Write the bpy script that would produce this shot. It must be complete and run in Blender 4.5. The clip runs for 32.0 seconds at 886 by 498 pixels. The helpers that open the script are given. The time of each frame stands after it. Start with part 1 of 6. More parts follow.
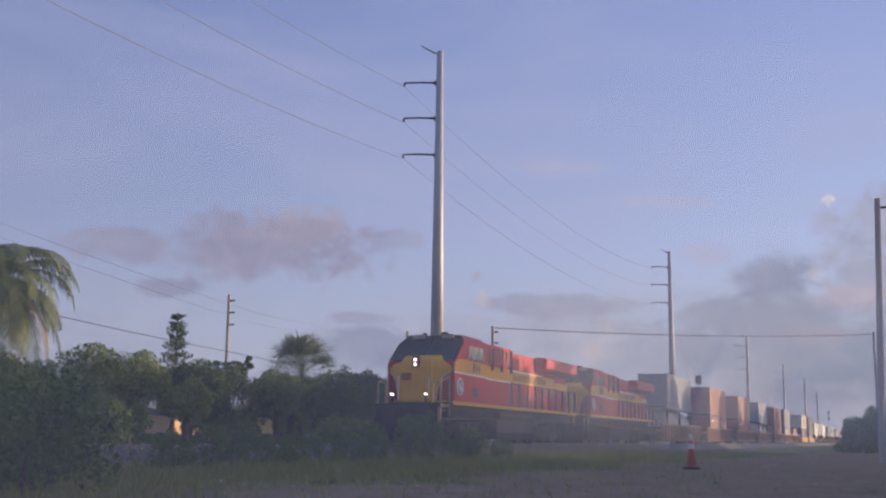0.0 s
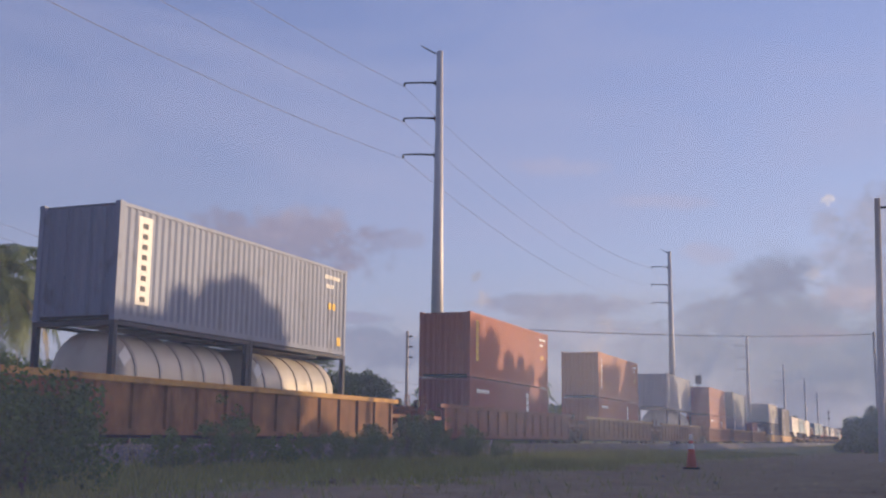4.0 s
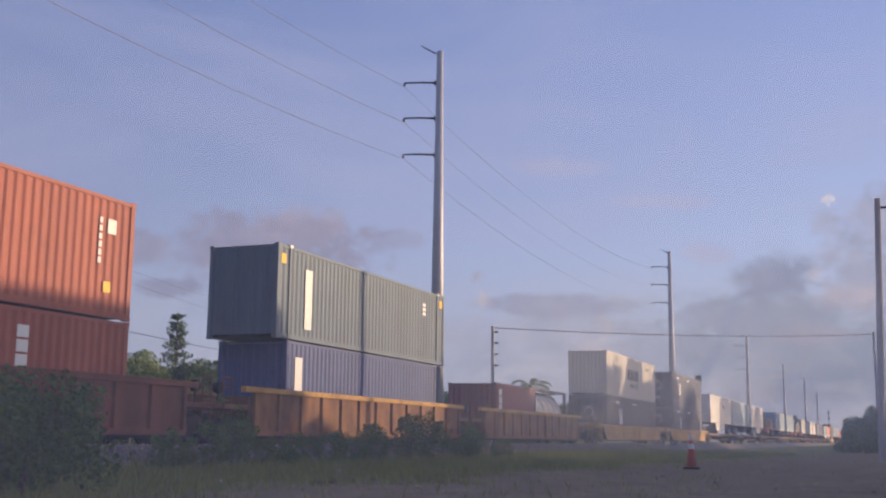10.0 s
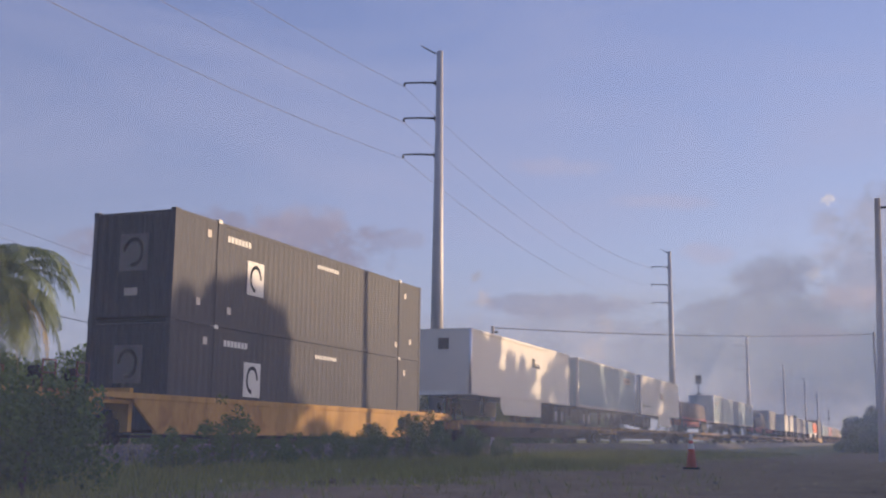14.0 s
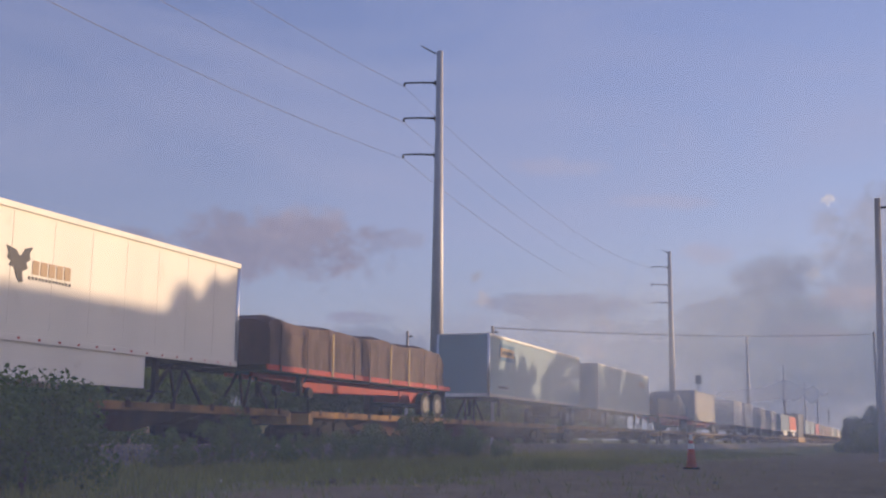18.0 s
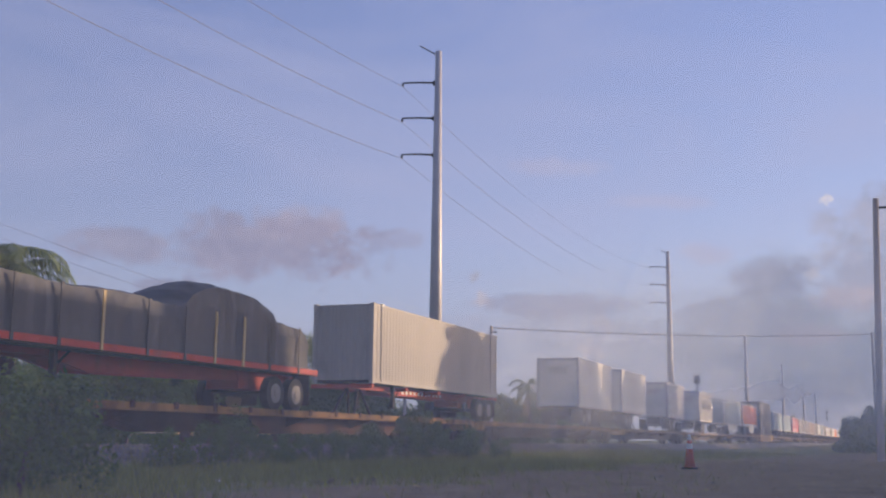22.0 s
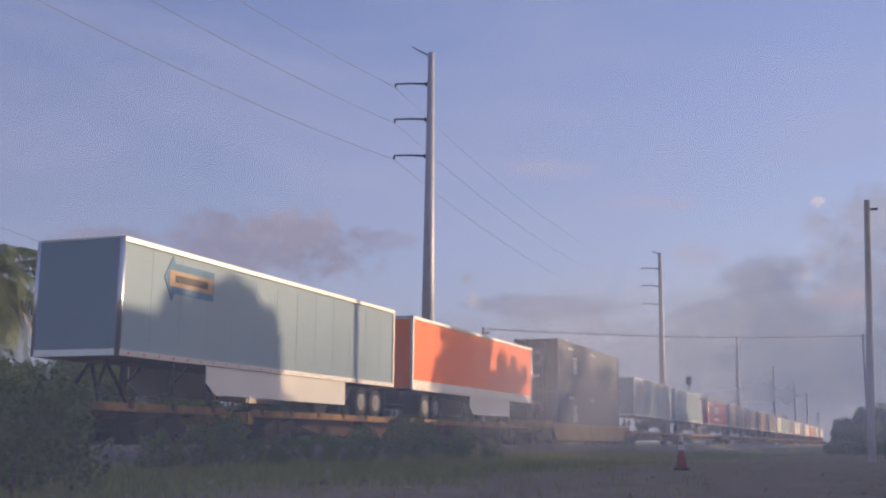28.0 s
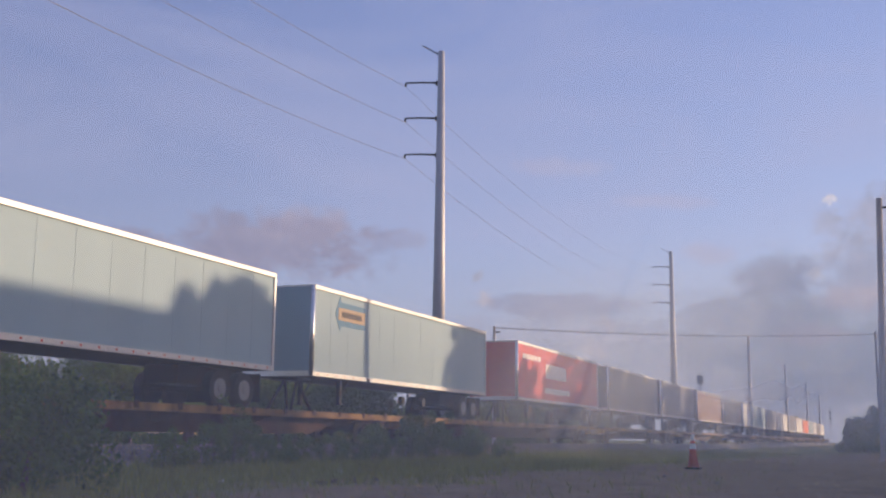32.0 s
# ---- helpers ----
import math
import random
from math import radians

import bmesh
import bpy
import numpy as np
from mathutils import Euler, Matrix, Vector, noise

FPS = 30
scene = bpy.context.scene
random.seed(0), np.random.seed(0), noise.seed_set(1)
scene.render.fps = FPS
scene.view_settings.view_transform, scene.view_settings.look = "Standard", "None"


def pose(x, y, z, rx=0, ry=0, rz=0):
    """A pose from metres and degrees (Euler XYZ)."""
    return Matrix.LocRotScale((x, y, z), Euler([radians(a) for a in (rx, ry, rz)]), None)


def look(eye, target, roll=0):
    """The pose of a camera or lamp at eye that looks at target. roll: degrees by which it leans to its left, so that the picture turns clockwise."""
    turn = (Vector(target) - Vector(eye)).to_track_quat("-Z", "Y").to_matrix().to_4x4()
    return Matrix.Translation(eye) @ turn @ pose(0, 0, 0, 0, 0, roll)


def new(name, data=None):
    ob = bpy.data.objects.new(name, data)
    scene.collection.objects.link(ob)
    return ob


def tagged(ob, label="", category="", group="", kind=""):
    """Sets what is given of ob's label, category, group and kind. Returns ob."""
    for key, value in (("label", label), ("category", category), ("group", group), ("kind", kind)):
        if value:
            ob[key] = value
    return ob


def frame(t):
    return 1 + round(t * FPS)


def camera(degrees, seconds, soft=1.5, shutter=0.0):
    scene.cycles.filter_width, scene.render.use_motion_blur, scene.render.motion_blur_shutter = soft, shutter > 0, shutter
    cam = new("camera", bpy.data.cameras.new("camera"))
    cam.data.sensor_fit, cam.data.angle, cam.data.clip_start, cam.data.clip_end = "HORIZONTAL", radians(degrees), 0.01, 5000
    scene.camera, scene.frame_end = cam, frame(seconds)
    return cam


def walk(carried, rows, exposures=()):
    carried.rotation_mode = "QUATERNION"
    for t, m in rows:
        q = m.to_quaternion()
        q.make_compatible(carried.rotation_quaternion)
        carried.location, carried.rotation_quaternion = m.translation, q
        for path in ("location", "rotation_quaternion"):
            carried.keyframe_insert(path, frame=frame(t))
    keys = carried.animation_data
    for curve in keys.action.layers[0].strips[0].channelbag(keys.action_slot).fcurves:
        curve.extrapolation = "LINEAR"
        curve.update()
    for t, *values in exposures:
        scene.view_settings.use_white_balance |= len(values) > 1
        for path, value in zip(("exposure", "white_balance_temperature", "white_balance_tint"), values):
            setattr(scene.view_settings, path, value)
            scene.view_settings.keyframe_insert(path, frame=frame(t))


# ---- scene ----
cam = camera(43.716, 32.0, soft=2.1)
EYE = Vector((0.0, 0.0, 0.75))          # camera height over the dirt lot
RAIL, TRACK_Y = 0.42, 18.08             # rail top and track centre line


def view(yaw, tilt):
    """Camera pose: yaw is degrees left of the track's direction, tilt degrees above level."""
    a, b = radians(yaw), radians(tilt)
    aim = EYE + Vector((math.cos(a) * math.cos(b), math.sin(a) * math.cos(b), math.sin(b)))
    return look(EYE, aim, 0.60)


PAN = ((0, 0, 0), (20.5, 0, 0), (21, .03, 0), (22, .08, 0), (23, .18, 0), (24, .27, -.03), (25, .31, 0), (25.5, .35, 0),
       (27.5, .45, .05), (28, .48, .06), (29.2, .48, .06), (29.5, .42, .06), (29.8, .06, .02), (30, 0, 0), (31, -.01, 0), (32, -.08, 0))
# the camera dims a little when the bright trailers fill its picture
DIM = ((0, 1.0), (12.3, 0.98), (13, 0.89), (13.8, 0.98), (14.5, 0.96), (16.5, 0.84), (18, 0.88), (19, 1.02), (23.4, 1.06), (24.2, 0.93), (25, 0.86), (25.5, 0.84), (27.5, 0.92), (29, 0.97), (30, 1.10), (32, 1.04))
walk(cam, [(t, view(21.69 - yaw, 9.727 + tilt)) for t, yaw, tilt in PAN], DIM)

# ---- world and sun ----
SUN_EL, SUN_AZ = 6.95, (0.666, -0.746)  # to the sun, over the lot, ahead and to the right
sun_data = bpy.data.lights.new("sun", "SUN")
sun_data.energy, sun_data.angle, sun_data.color = 2.95, radians(0.55), (1.0, 0.72, 0.45)
sun = new("sun", sun_data)
_e = radians(SUN_EL)
SUN_DIR = Vector((SUN_AZ[0] * math.cos(_e), SUN_AZ[1] * math.cos(_e), math.sin(_e))).normalized()
sun.matrix_basis = look(SUN_DIR * 200, (0, 0, 0))


class Nodes:
    """Short hand for building node trees."""

    def __init__(self, tree):
        self.tree = tree
        tree.nodes.clear()

    def add(self, kind):
        return self.tree.nodes.new(kind)

    def link(self, a, b):
        self.tree.links.new(a, b)

    def math(self, op, a, b=None, clamp=False):
        n = self.tree.nodes.new("ShaderNodeMath")
        n.operation, n.use_clamp = op, clamp
        for i, v in enumerate((a, b)):
            if v is None:
                continue
            if isinstance(v, (int, float)):
                n.inputs[i].default_value = v
            else:
                self.link(v, n.inputs[i])
        return n.outputs[0]

    def dot(self, a, vec):
        n = self.tree.nodes.new("ShaderNodeVectorMath")
        n.operation = "DOT_PRODUCT"
        self.link(a, n.inputs[0])
        n.inputs[1].default_value = vec
        return n.outputs["Value"]

    def noise(self, vector, scale, detail=4.0, rough=0.55, dist=0.0):
        n = self.tree.nodes.new("ShaderNodeTexNoise")
        n.inputs["Scale"].default_value, n.inputs["Detail"].default_value = scale, detail
        n.inputs["Roughness"].default_value, n.inputs["Distortion"].default_value = rough, dist
        if vector is not None:
            self.link(vector, n.inputs["Vector"])
        return n.outputs["Fac"]

    def scaled(self, vector, s):
        n = self.tree.nodes.new("ShaderNodeVectorMath")
        n.operation = "MULTIPLY"
        self.link(vector, n.inputs[0])
        n.inputs[1].default_value = s
        return n.outputs[0]

    def ramp(self, fac, stops):
        n = self.tree.nodes.new("ShaderNodeValToRGB")
        e = n.color_ramp.elements
        while len(e) < len(stops):
            e.new(0.5)
        for el, (p, c) in zip(e, stops):
            el.position = p
            el.color = (*c, 1) if len(c) == 3 else c
        self.link(fac, n.inputs[0])
        return n.outputs[0]

    def mix(self, fac, a, b, blend="MIX"):
        n = self.tree.nodes.new("ShaderNodeMix")
        n.data_type, n.blend_type = "RGBA", blend
        for sock, v in ((n.inputs[0], fac), (n.inputs[6], a), (n.inputs[7], b)):
            if isinstance(v, (int, float)):
                sock.default_value = v
            elif isinstance(v, tuple):
                sock.default_value = (*v, 1)
            else:
                self.link(v, sock)
        return n.outputs[2]


def build_world():
    w = bpy.data.worlds.new("evening_sky")
    scene.world = w
    w.use_nodes = True
    N = Nodes(w.node_tree)
    out = N.add("ShaderNodeOutputWorld")
    bg = N.add("ShaderNodeBackground")
    N.link(bg.outputs[0], out.inputs[0])
    sky = N.add("ShaderNodeTexSky")
    sky.sky_type, sky.sun_disc = "NISHITA", False
    sky.sun_elevation, sky.sun_rotation = radians(SUN_EL), math.atan2(SUN_AZ[0], SUN_AZ[1])
    sky.air_density, sky.dust_density, sky.ozone_density = 1.0, 1.2, 2.0
    d = N.add("ShaderNodeTexCoord").outputs["Generated"]
    # a flat chart of the sky round the camera's aim
    a, b = radians(21.69), radians(9.727)
    fwd = Vector((math.cos(a) * math.cos(b), math.sin(a) * math.cos(b), math.sin(b)))
    right = fwd.cross(Vector((0, 0, 1))).normalized()
    up = right.cross(fwd)
    depth = N.math("MAXIMUM", N.dot(d, fwd), 0.05)
    u = N.math("DIVIDE", N.dot(d, right), depth)
    v = N.math("DIVIDE", N.dot(d, up), depth)
    n1 = N.noise(N.scaled(d, (16, 16, 26)), 1.0, 10, 0.60, 0.6)
    n2 = N.noise(N.scaled(d, (2.6, 2.6, 11)), 1.0, 6, 0.6, 0.8)
    n3 = N.noise(N.scaled(d, (26, 26, 40)), 1.0, 6, 0.6, 0.4)
    n5 = N.noise(N.scaled(d, (70, 70, 95)), 1.0, 8, 0.62, 0.4)
    n6 = N.noise(N.scaled(d, (170, 170, 210)), 1.0, 3, 0.5, 0.3)
    n4 = N.noise(N.scaled(d, (7, 7, 22)), 1.0, 6, 0.55)
    el = N.dot(d, (0, 0, 1))
    # lavender evening air over the clear-sky light
    air = N.ramp(N.math("MULTIPLY", el, 2.0, True), SKY_AIR)
    col = N.mix(0.75, sky.outputs[0], air)
    # a left-to-right brightness slope put into the sky to fit the view
    slope = N.math("ADD", N.math("MAXIMUM", N.math("MINIMUM", N.math("MULTIPLY", N.dot(d, right), 0.36), 0.12), -0.16), 1.0)
    col = N.mix(1.0, col, N.ramp(N.math("SUBTRACT", slope, 0.5), ((0.0, (0.5, 0.5, 0.52)), (1.0, (1.5, 1.5, 1.54)))), "MULTIPLY")
    veil = N.math("MULTIPLY", N.math("SUBTRACT", n2, 0.38), 2.4, True)
    col = N.mix(N.math("MULTIPLY", veil, 0.55), col, VEIL)
    # a ragged grey bank low over the horizon
    bank = N.math("SUBTRACT", N.math("ADD", N.math("MULTIPLY", N.math("SUBTRACT", n4, 0.5), 2.6), 0.95), N.math("MULTIPLY", el, 7.5))
    bank = N.math("MULTIPLY", N.math("MULTIPLY", bank, 1.6, True), 0.62)
    light = N.ramp(n3, ((0.42, (0, 0, 0)), (0.62, (1, 1, 1))))
    col = N.mix(bank, col, N.mix(light, (1.68, 1.74, 2.35), (2.4, 2.35, 2.9)))
    ahead = N.math("GREATER_THAN", N.dot(d, fwd), 0.3)
    ragged = N.math("ADD", N.math("MULTIPLY", N.math("SUBTRACT", n1, 0.5), 2.6), N.math("MULTIPLY", N.math("SUBTRACT", n5, 0.5), 1.9))
    for u0, v0, su, sv, soft, dark, pale in CLOUDS:
        du = N.math("DIVIDE", N.math("SUBTRACT", u, u0), su)
        dv = N.math("DIVIDE", N.math("SUBTRACT", v, v0), sv)
        r = N.math("ADD", N.math("MULTIPLY", du, du), N.math("MULTIPLY", dv, dv))
        edge = N.math("ADD", ragged, N.math("MULTIPLY", N.math("SUBTRACT", n6, 0.5), 2.4)) if su < 0.02 else ragged
        m = N.math("ADD", edge, N.math("SUBTRACT", 0.8 if su < 0.02 else 1.1, r))
        m = N.math("MULTIPLY", N.math("MULTIPLY", m, 1.25, True), soft)
        col = N.mix(N.math("MULTIPLY", m, ahead), col, N.mix(light, dark, pale))
    # sky round the unseen sun raised further, as warm fill for shaded sides
    glare = N.math("DIVIDE", N.math("SUBTRACT", N.dot(d, SUN_DIR), 0.68), 0.32, True)
    col = N.mix(N.math("MULTIPLY", glare, N.math("ADD", glare, 0.4)), col, N.mix(1.0, col, (4.2, 3.3, 2.3), "MULTIPLY"))
    N.link(col, bg.inputs["Color"])
    bg.inputs["Strength"].default_value = 0.10


SKY_AIR = ((0.0, (2.4, 2.43, 3.1)), (0.12, (2.52, 2.6, 3.5)), (0.35, (2.06, 2.24, 3.55)), (0.75, (1.34, 1.63, 3.2)), (1.0, (1.06, 1.4, 2.95)))
VEIL = (2.3, 2.35, 3.4)
MAUVE, PINK = (1.62, 1.52, 2.3), (2.6, 2.25, 2.8)
# u, v, half width, half height, cover, shaded colour, sunlit colour
CLOUDS = ((0.34, -0.085, 0.15, 0.050, 0.75, (1.5, 1.62, 2.1), (1.68, 1.76, 2.22)), (-0.158, 0.002, 0.110, 0.036, 0.95, (1.52, 1.47, 2.1), (1.80, 1.68, 2.3)), (-0.130, 0.022, 0.055, 0.022, 0.7, (1.8, 1.65, 2.25), (2.3, 2.0, 2.5)),
          (-0.285, 0.000, 0.070, 0.018, 0.9, (1.55, 1.54, 2.2), (1.75, 1.7, 2.35)), (-0.248, -0.038, 0.034, 0.009, 0.9, (1.45, 1.48, 2.15), (1.6, 1.6, 2.25)),
          (-0.035, 0.008, 0.022, 0.010, 0.6, (1.75, 1.75, 2.5), (1.9, 1.88, 2.6)), (-0.075, -0.063, 0.032, 0.006, 0.6, (1.7, 1.7, 2.4), MAUVE),
          (0.395, 0.000, 0.065, 0.060, 0.8, (1.78, 1.82, 2.4), (2.15, 2.1, 2.7)), (0.345, 0.028, 0.020, 0.018, 0.7, (1.85, 1.88, 2.5), (2.2, 2.15, 2.75)), (0.347, 0.048, 0.010, 0.009, 0.9, (2.9, 2.75, 3.1), (4.4, 4.0, 4.2)),
          (0.300, -0.020, 0.050, 0.020, 0.9, (1.45, 1.54, 2.15), (1.7, 1.75, 2.35)), (0.338, -0.020, 0.012, 0.010, 0.9, (2.4, 2.3, 2.8), (3.5, 3.2, 3.5)), (0.37, -0.042, 0.035, 0.015, 0.8, (2.1, 1.95, 2.45), (2.9, 2.5, 2.9)),
          (0.240, -0.002, 0.030, 0.012, 0.5, (2.4, 2.25, 3.0), (2.6, 2.4, 3.0)), (0.148, -0.070, 0.012, 0.016, 0.9, (2.7, 2.4, 2.7), (4.2, 3.5, 3.5)), (0.138, -0.092, 0.014, 0.014, 0.85, (2.6, 2.3, 2.6), (3.6, 3.0, 3.1)),
          (0.031, -0.025, 0.007, 0.007, 0.75, (1.9, 1.85, 2.4), (2.2, 2.1, 2.6)), (0.036, -0.043, 0.008, 0.013, 0.85, (2.5, 2.25, 2.75), (3.3, 2.85, 3.1)), (0.10, -0.050, 0.075, 0.012, 0.7, (1.65, 1.64, 2.25), (1.95, 1.85, 2.4)),
          (0.09, -0.075, 0.12, 0.020, 0.45, (1.8, 1.8, 2.35), (2.3, 2.15, 2.65)), (-0.06, -0.090, 0.055, 0.020, 0.85, (1.45, 1.55, 2.2), (1.65, 1.7, 2.35)),
          (0.335, -0.074, 0.045, 0.010, 0.7, (2.1, 1.9, 2.4), (2.2, 2.0, 2.45)), (0.31, -0.128, 0.07, 0.007, 0.5, (1.9, 1.8, 2.2), (2.1, 1.95, 2.35)), (0.27, -0.060, 0.07, 0.018, 0.55, (1.6, 1.64, 2.2), (1.8, 1.8, 2.35)),
          (0.10, 0.075, 0.05, 0.010, 0.3, PINK, (2.9, 2.6, 3.2)), (0.20, 0.045, 0.05, 0.008, 0.3, PINK, (2.9, 2.6, 3.2)))
build_world()


# ---- materials ----
def surface(name, base, rough=0.6, metal=0.0, vary=0.25, grain=6.0, fine=60.0, bump=0.15, dirt=0.0, dirt_colour=(0.09, 0.06, 0.04),
            streak=False, random_tone=0.0, spec=0.16):
    m = bpy.data.materials.new(name)
    m.use_nodes = True
    N = Nodes(m.node_tree)
    out = N.add("ShaderNodeOutputMaterial")
    bsdf = N.add("ShaderNodeBsdfPrincipled")
    N.link(bsdf.outputs[0], out.inputs[0])
    co = N.add("ShaderNodeTexCoord").outputs["Object"]
    if streak:
        big = N.noise(N.scaled(co, (grain, grain, grain * 0.12)), 1.0, 5, 0.6)
    else:
        big = N.noise(co, grain, 5, 0.6)
    small = N.noise(co, fine, 3, 0.6)
    dark = tuple(c * (1 - vary) for c in base)
    light = tuple(min(1, c * (1 + vary * 0.6)) for c in base)
    col = N.ramp(big, ((0.3, dark), (0.5, base), (0.72, light)))
    col = N.mix(0.25, col, N.ramp(small, ((0.3, dark), (0.7, light))))
    if random_tone:
        rnd = N.add("ShaderNodeObjectInfo").outputs["Random"]
        col = N.mix(N.math("MULTIPLY", rnd, random_tone), col, tuple(c * 0.45 for c in base))
    if dirt:
        spots = N.noise(N.scaled(co, (1.1, 1.1, 0.7)), 1.6, 8, 0.68)
        f = N.ramp(spots, ((0.62 - dirt * 0.35, (0, 0, 0)), (0.80 - dirt * 0.2, (1, 1, 1))))
        col = N.mix(N.math("MULTIPLY", f, 0.8), col, dirt_colour)
    N.link(col, bsdf.inputs["Base Color"])
    rr = N.math("ADD", N.math("MULTIPLY", N.math("SUBTRACT", small, 0.5), 0.25), rough, True)
    N.link(rr, bsdf.inputs["Roughness"])
    bsdf.inputs["Metallic"].default_value = metal
    bsdf.inputs["Specular IOR Level"].default_value = spec
    if bump:
        bn = N.add("ShaderNodeBump")
        bn.inputs["Strength"].default_value, bn.inputs["Distance"].default_value = bump, 0.02
        N.link(small, bn.inputs["Height"])
        N.link(bn.outputs[0], bsdf.inputs["Normal"])
    return m


def glow(name, colour, strength):
    m = bpy.data.materials.new(name)
    m.use_nodes = True
    b = m.node_tree.nodes["Principled BSDF"]
    b.inputs["Emission Color"].default_value = (*colour, 1)
    b.inputs["Emission Strength"].default_value = strength
    return m


def leafy(name, base, vary=0.5):
    m = bpy.data.materials.new(name)
    m.use_nodes = True
    N = Nodes(m.node_tree)
    out = N.add("ShaderNodeOutputMaterial")
    bsdf = N.add("ShaderNodeBsdfPrincipled")
    geo = N.add("ShaderNodeNewGeometry")
    co = N.add("ShaderNodeTexCoord").outputs["Object"]
    rnd = geo.outputs["Random Per Island"]
    dark = tuple(c * (1 - vary) for c in base)
    light = (min(1, base[0] * (1 + vary * 1.3)), min(1, base[1] * (1 + vary)), base[2])
    col = N.ramp(rnd, ((0.0, dark), (0.6, base), (1.0, light)))
    col = N.mix(0.4, col, N.ramp(N.noise(co, 1.2, 3), ((0.3, dark), (0.7, light))))
    N.link(col, bsdf.inputs["Base Color"])
    bsdf.inputs["Roughness"].default_value = 0.65
    bsdf.inputs["Specular IOR Level"].default_value = 0.25
    trans = N.add("ShaderNodeBsdfTranslucent")
    N.link(col, trans.inputs["Color"])
    mx = N.add("ShaderNodeMixShader")
    mx.inputs[0].default_value = 0.3
    N.link(bsdf.outputs[0], mx.inputs[1])
    N.link(trans.outputs[0], mx.inputs[2])
    N.link(mx.outputs[0], out.inputs[0])
    return m


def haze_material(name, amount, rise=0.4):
    """Painted haze: a mostly clear pale sheet, densest low down and in its middle."""
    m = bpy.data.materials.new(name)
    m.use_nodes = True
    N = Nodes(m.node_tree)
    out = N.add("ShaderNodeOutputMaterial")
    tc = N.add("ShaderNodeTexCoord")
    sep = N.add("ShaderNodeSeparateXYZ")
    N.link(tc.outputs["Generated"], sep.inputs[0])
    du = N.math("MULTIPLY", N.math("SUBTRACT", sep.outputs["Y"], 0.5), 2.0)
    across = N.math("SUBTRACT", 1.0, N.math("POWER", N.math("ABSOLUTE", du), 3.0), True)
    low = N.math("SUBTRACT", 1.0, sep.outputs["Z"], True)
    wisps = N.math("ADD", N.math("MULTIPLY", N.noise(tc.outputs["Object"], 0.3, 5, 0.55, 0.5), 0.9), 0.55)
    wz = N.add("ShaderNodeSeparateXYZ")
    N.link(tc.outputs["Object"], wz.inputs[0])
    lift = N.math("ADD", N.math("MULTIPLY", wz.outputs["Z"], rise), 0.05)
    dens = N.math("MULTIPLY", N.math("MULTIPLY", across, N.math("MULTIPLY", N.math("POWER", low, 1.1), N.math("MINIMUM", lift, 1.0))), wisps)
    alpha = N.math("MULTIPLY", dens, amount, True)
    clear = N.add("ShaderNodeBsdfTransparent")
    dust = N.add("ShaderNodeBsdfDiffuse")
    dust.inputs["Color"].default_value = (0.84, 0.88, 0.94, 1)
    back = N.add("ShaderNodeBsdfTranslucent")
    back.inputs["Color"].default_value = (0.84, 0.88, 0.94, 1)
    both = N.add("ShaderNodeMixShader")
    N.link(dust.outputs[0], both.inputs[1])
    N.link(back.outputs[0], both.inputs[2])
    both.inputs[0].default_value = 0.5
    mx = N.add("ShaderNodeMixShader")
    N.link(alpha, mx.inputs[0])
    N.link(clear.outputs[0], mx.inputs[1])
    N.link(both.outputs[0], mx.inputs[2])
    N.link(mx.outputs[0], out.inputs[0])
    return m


# opacity of the added haze sheets: standing, sliding in later, near the camera
HAZE, LATE_HAZE, VEILED = 0.26, 0.35, 0.17

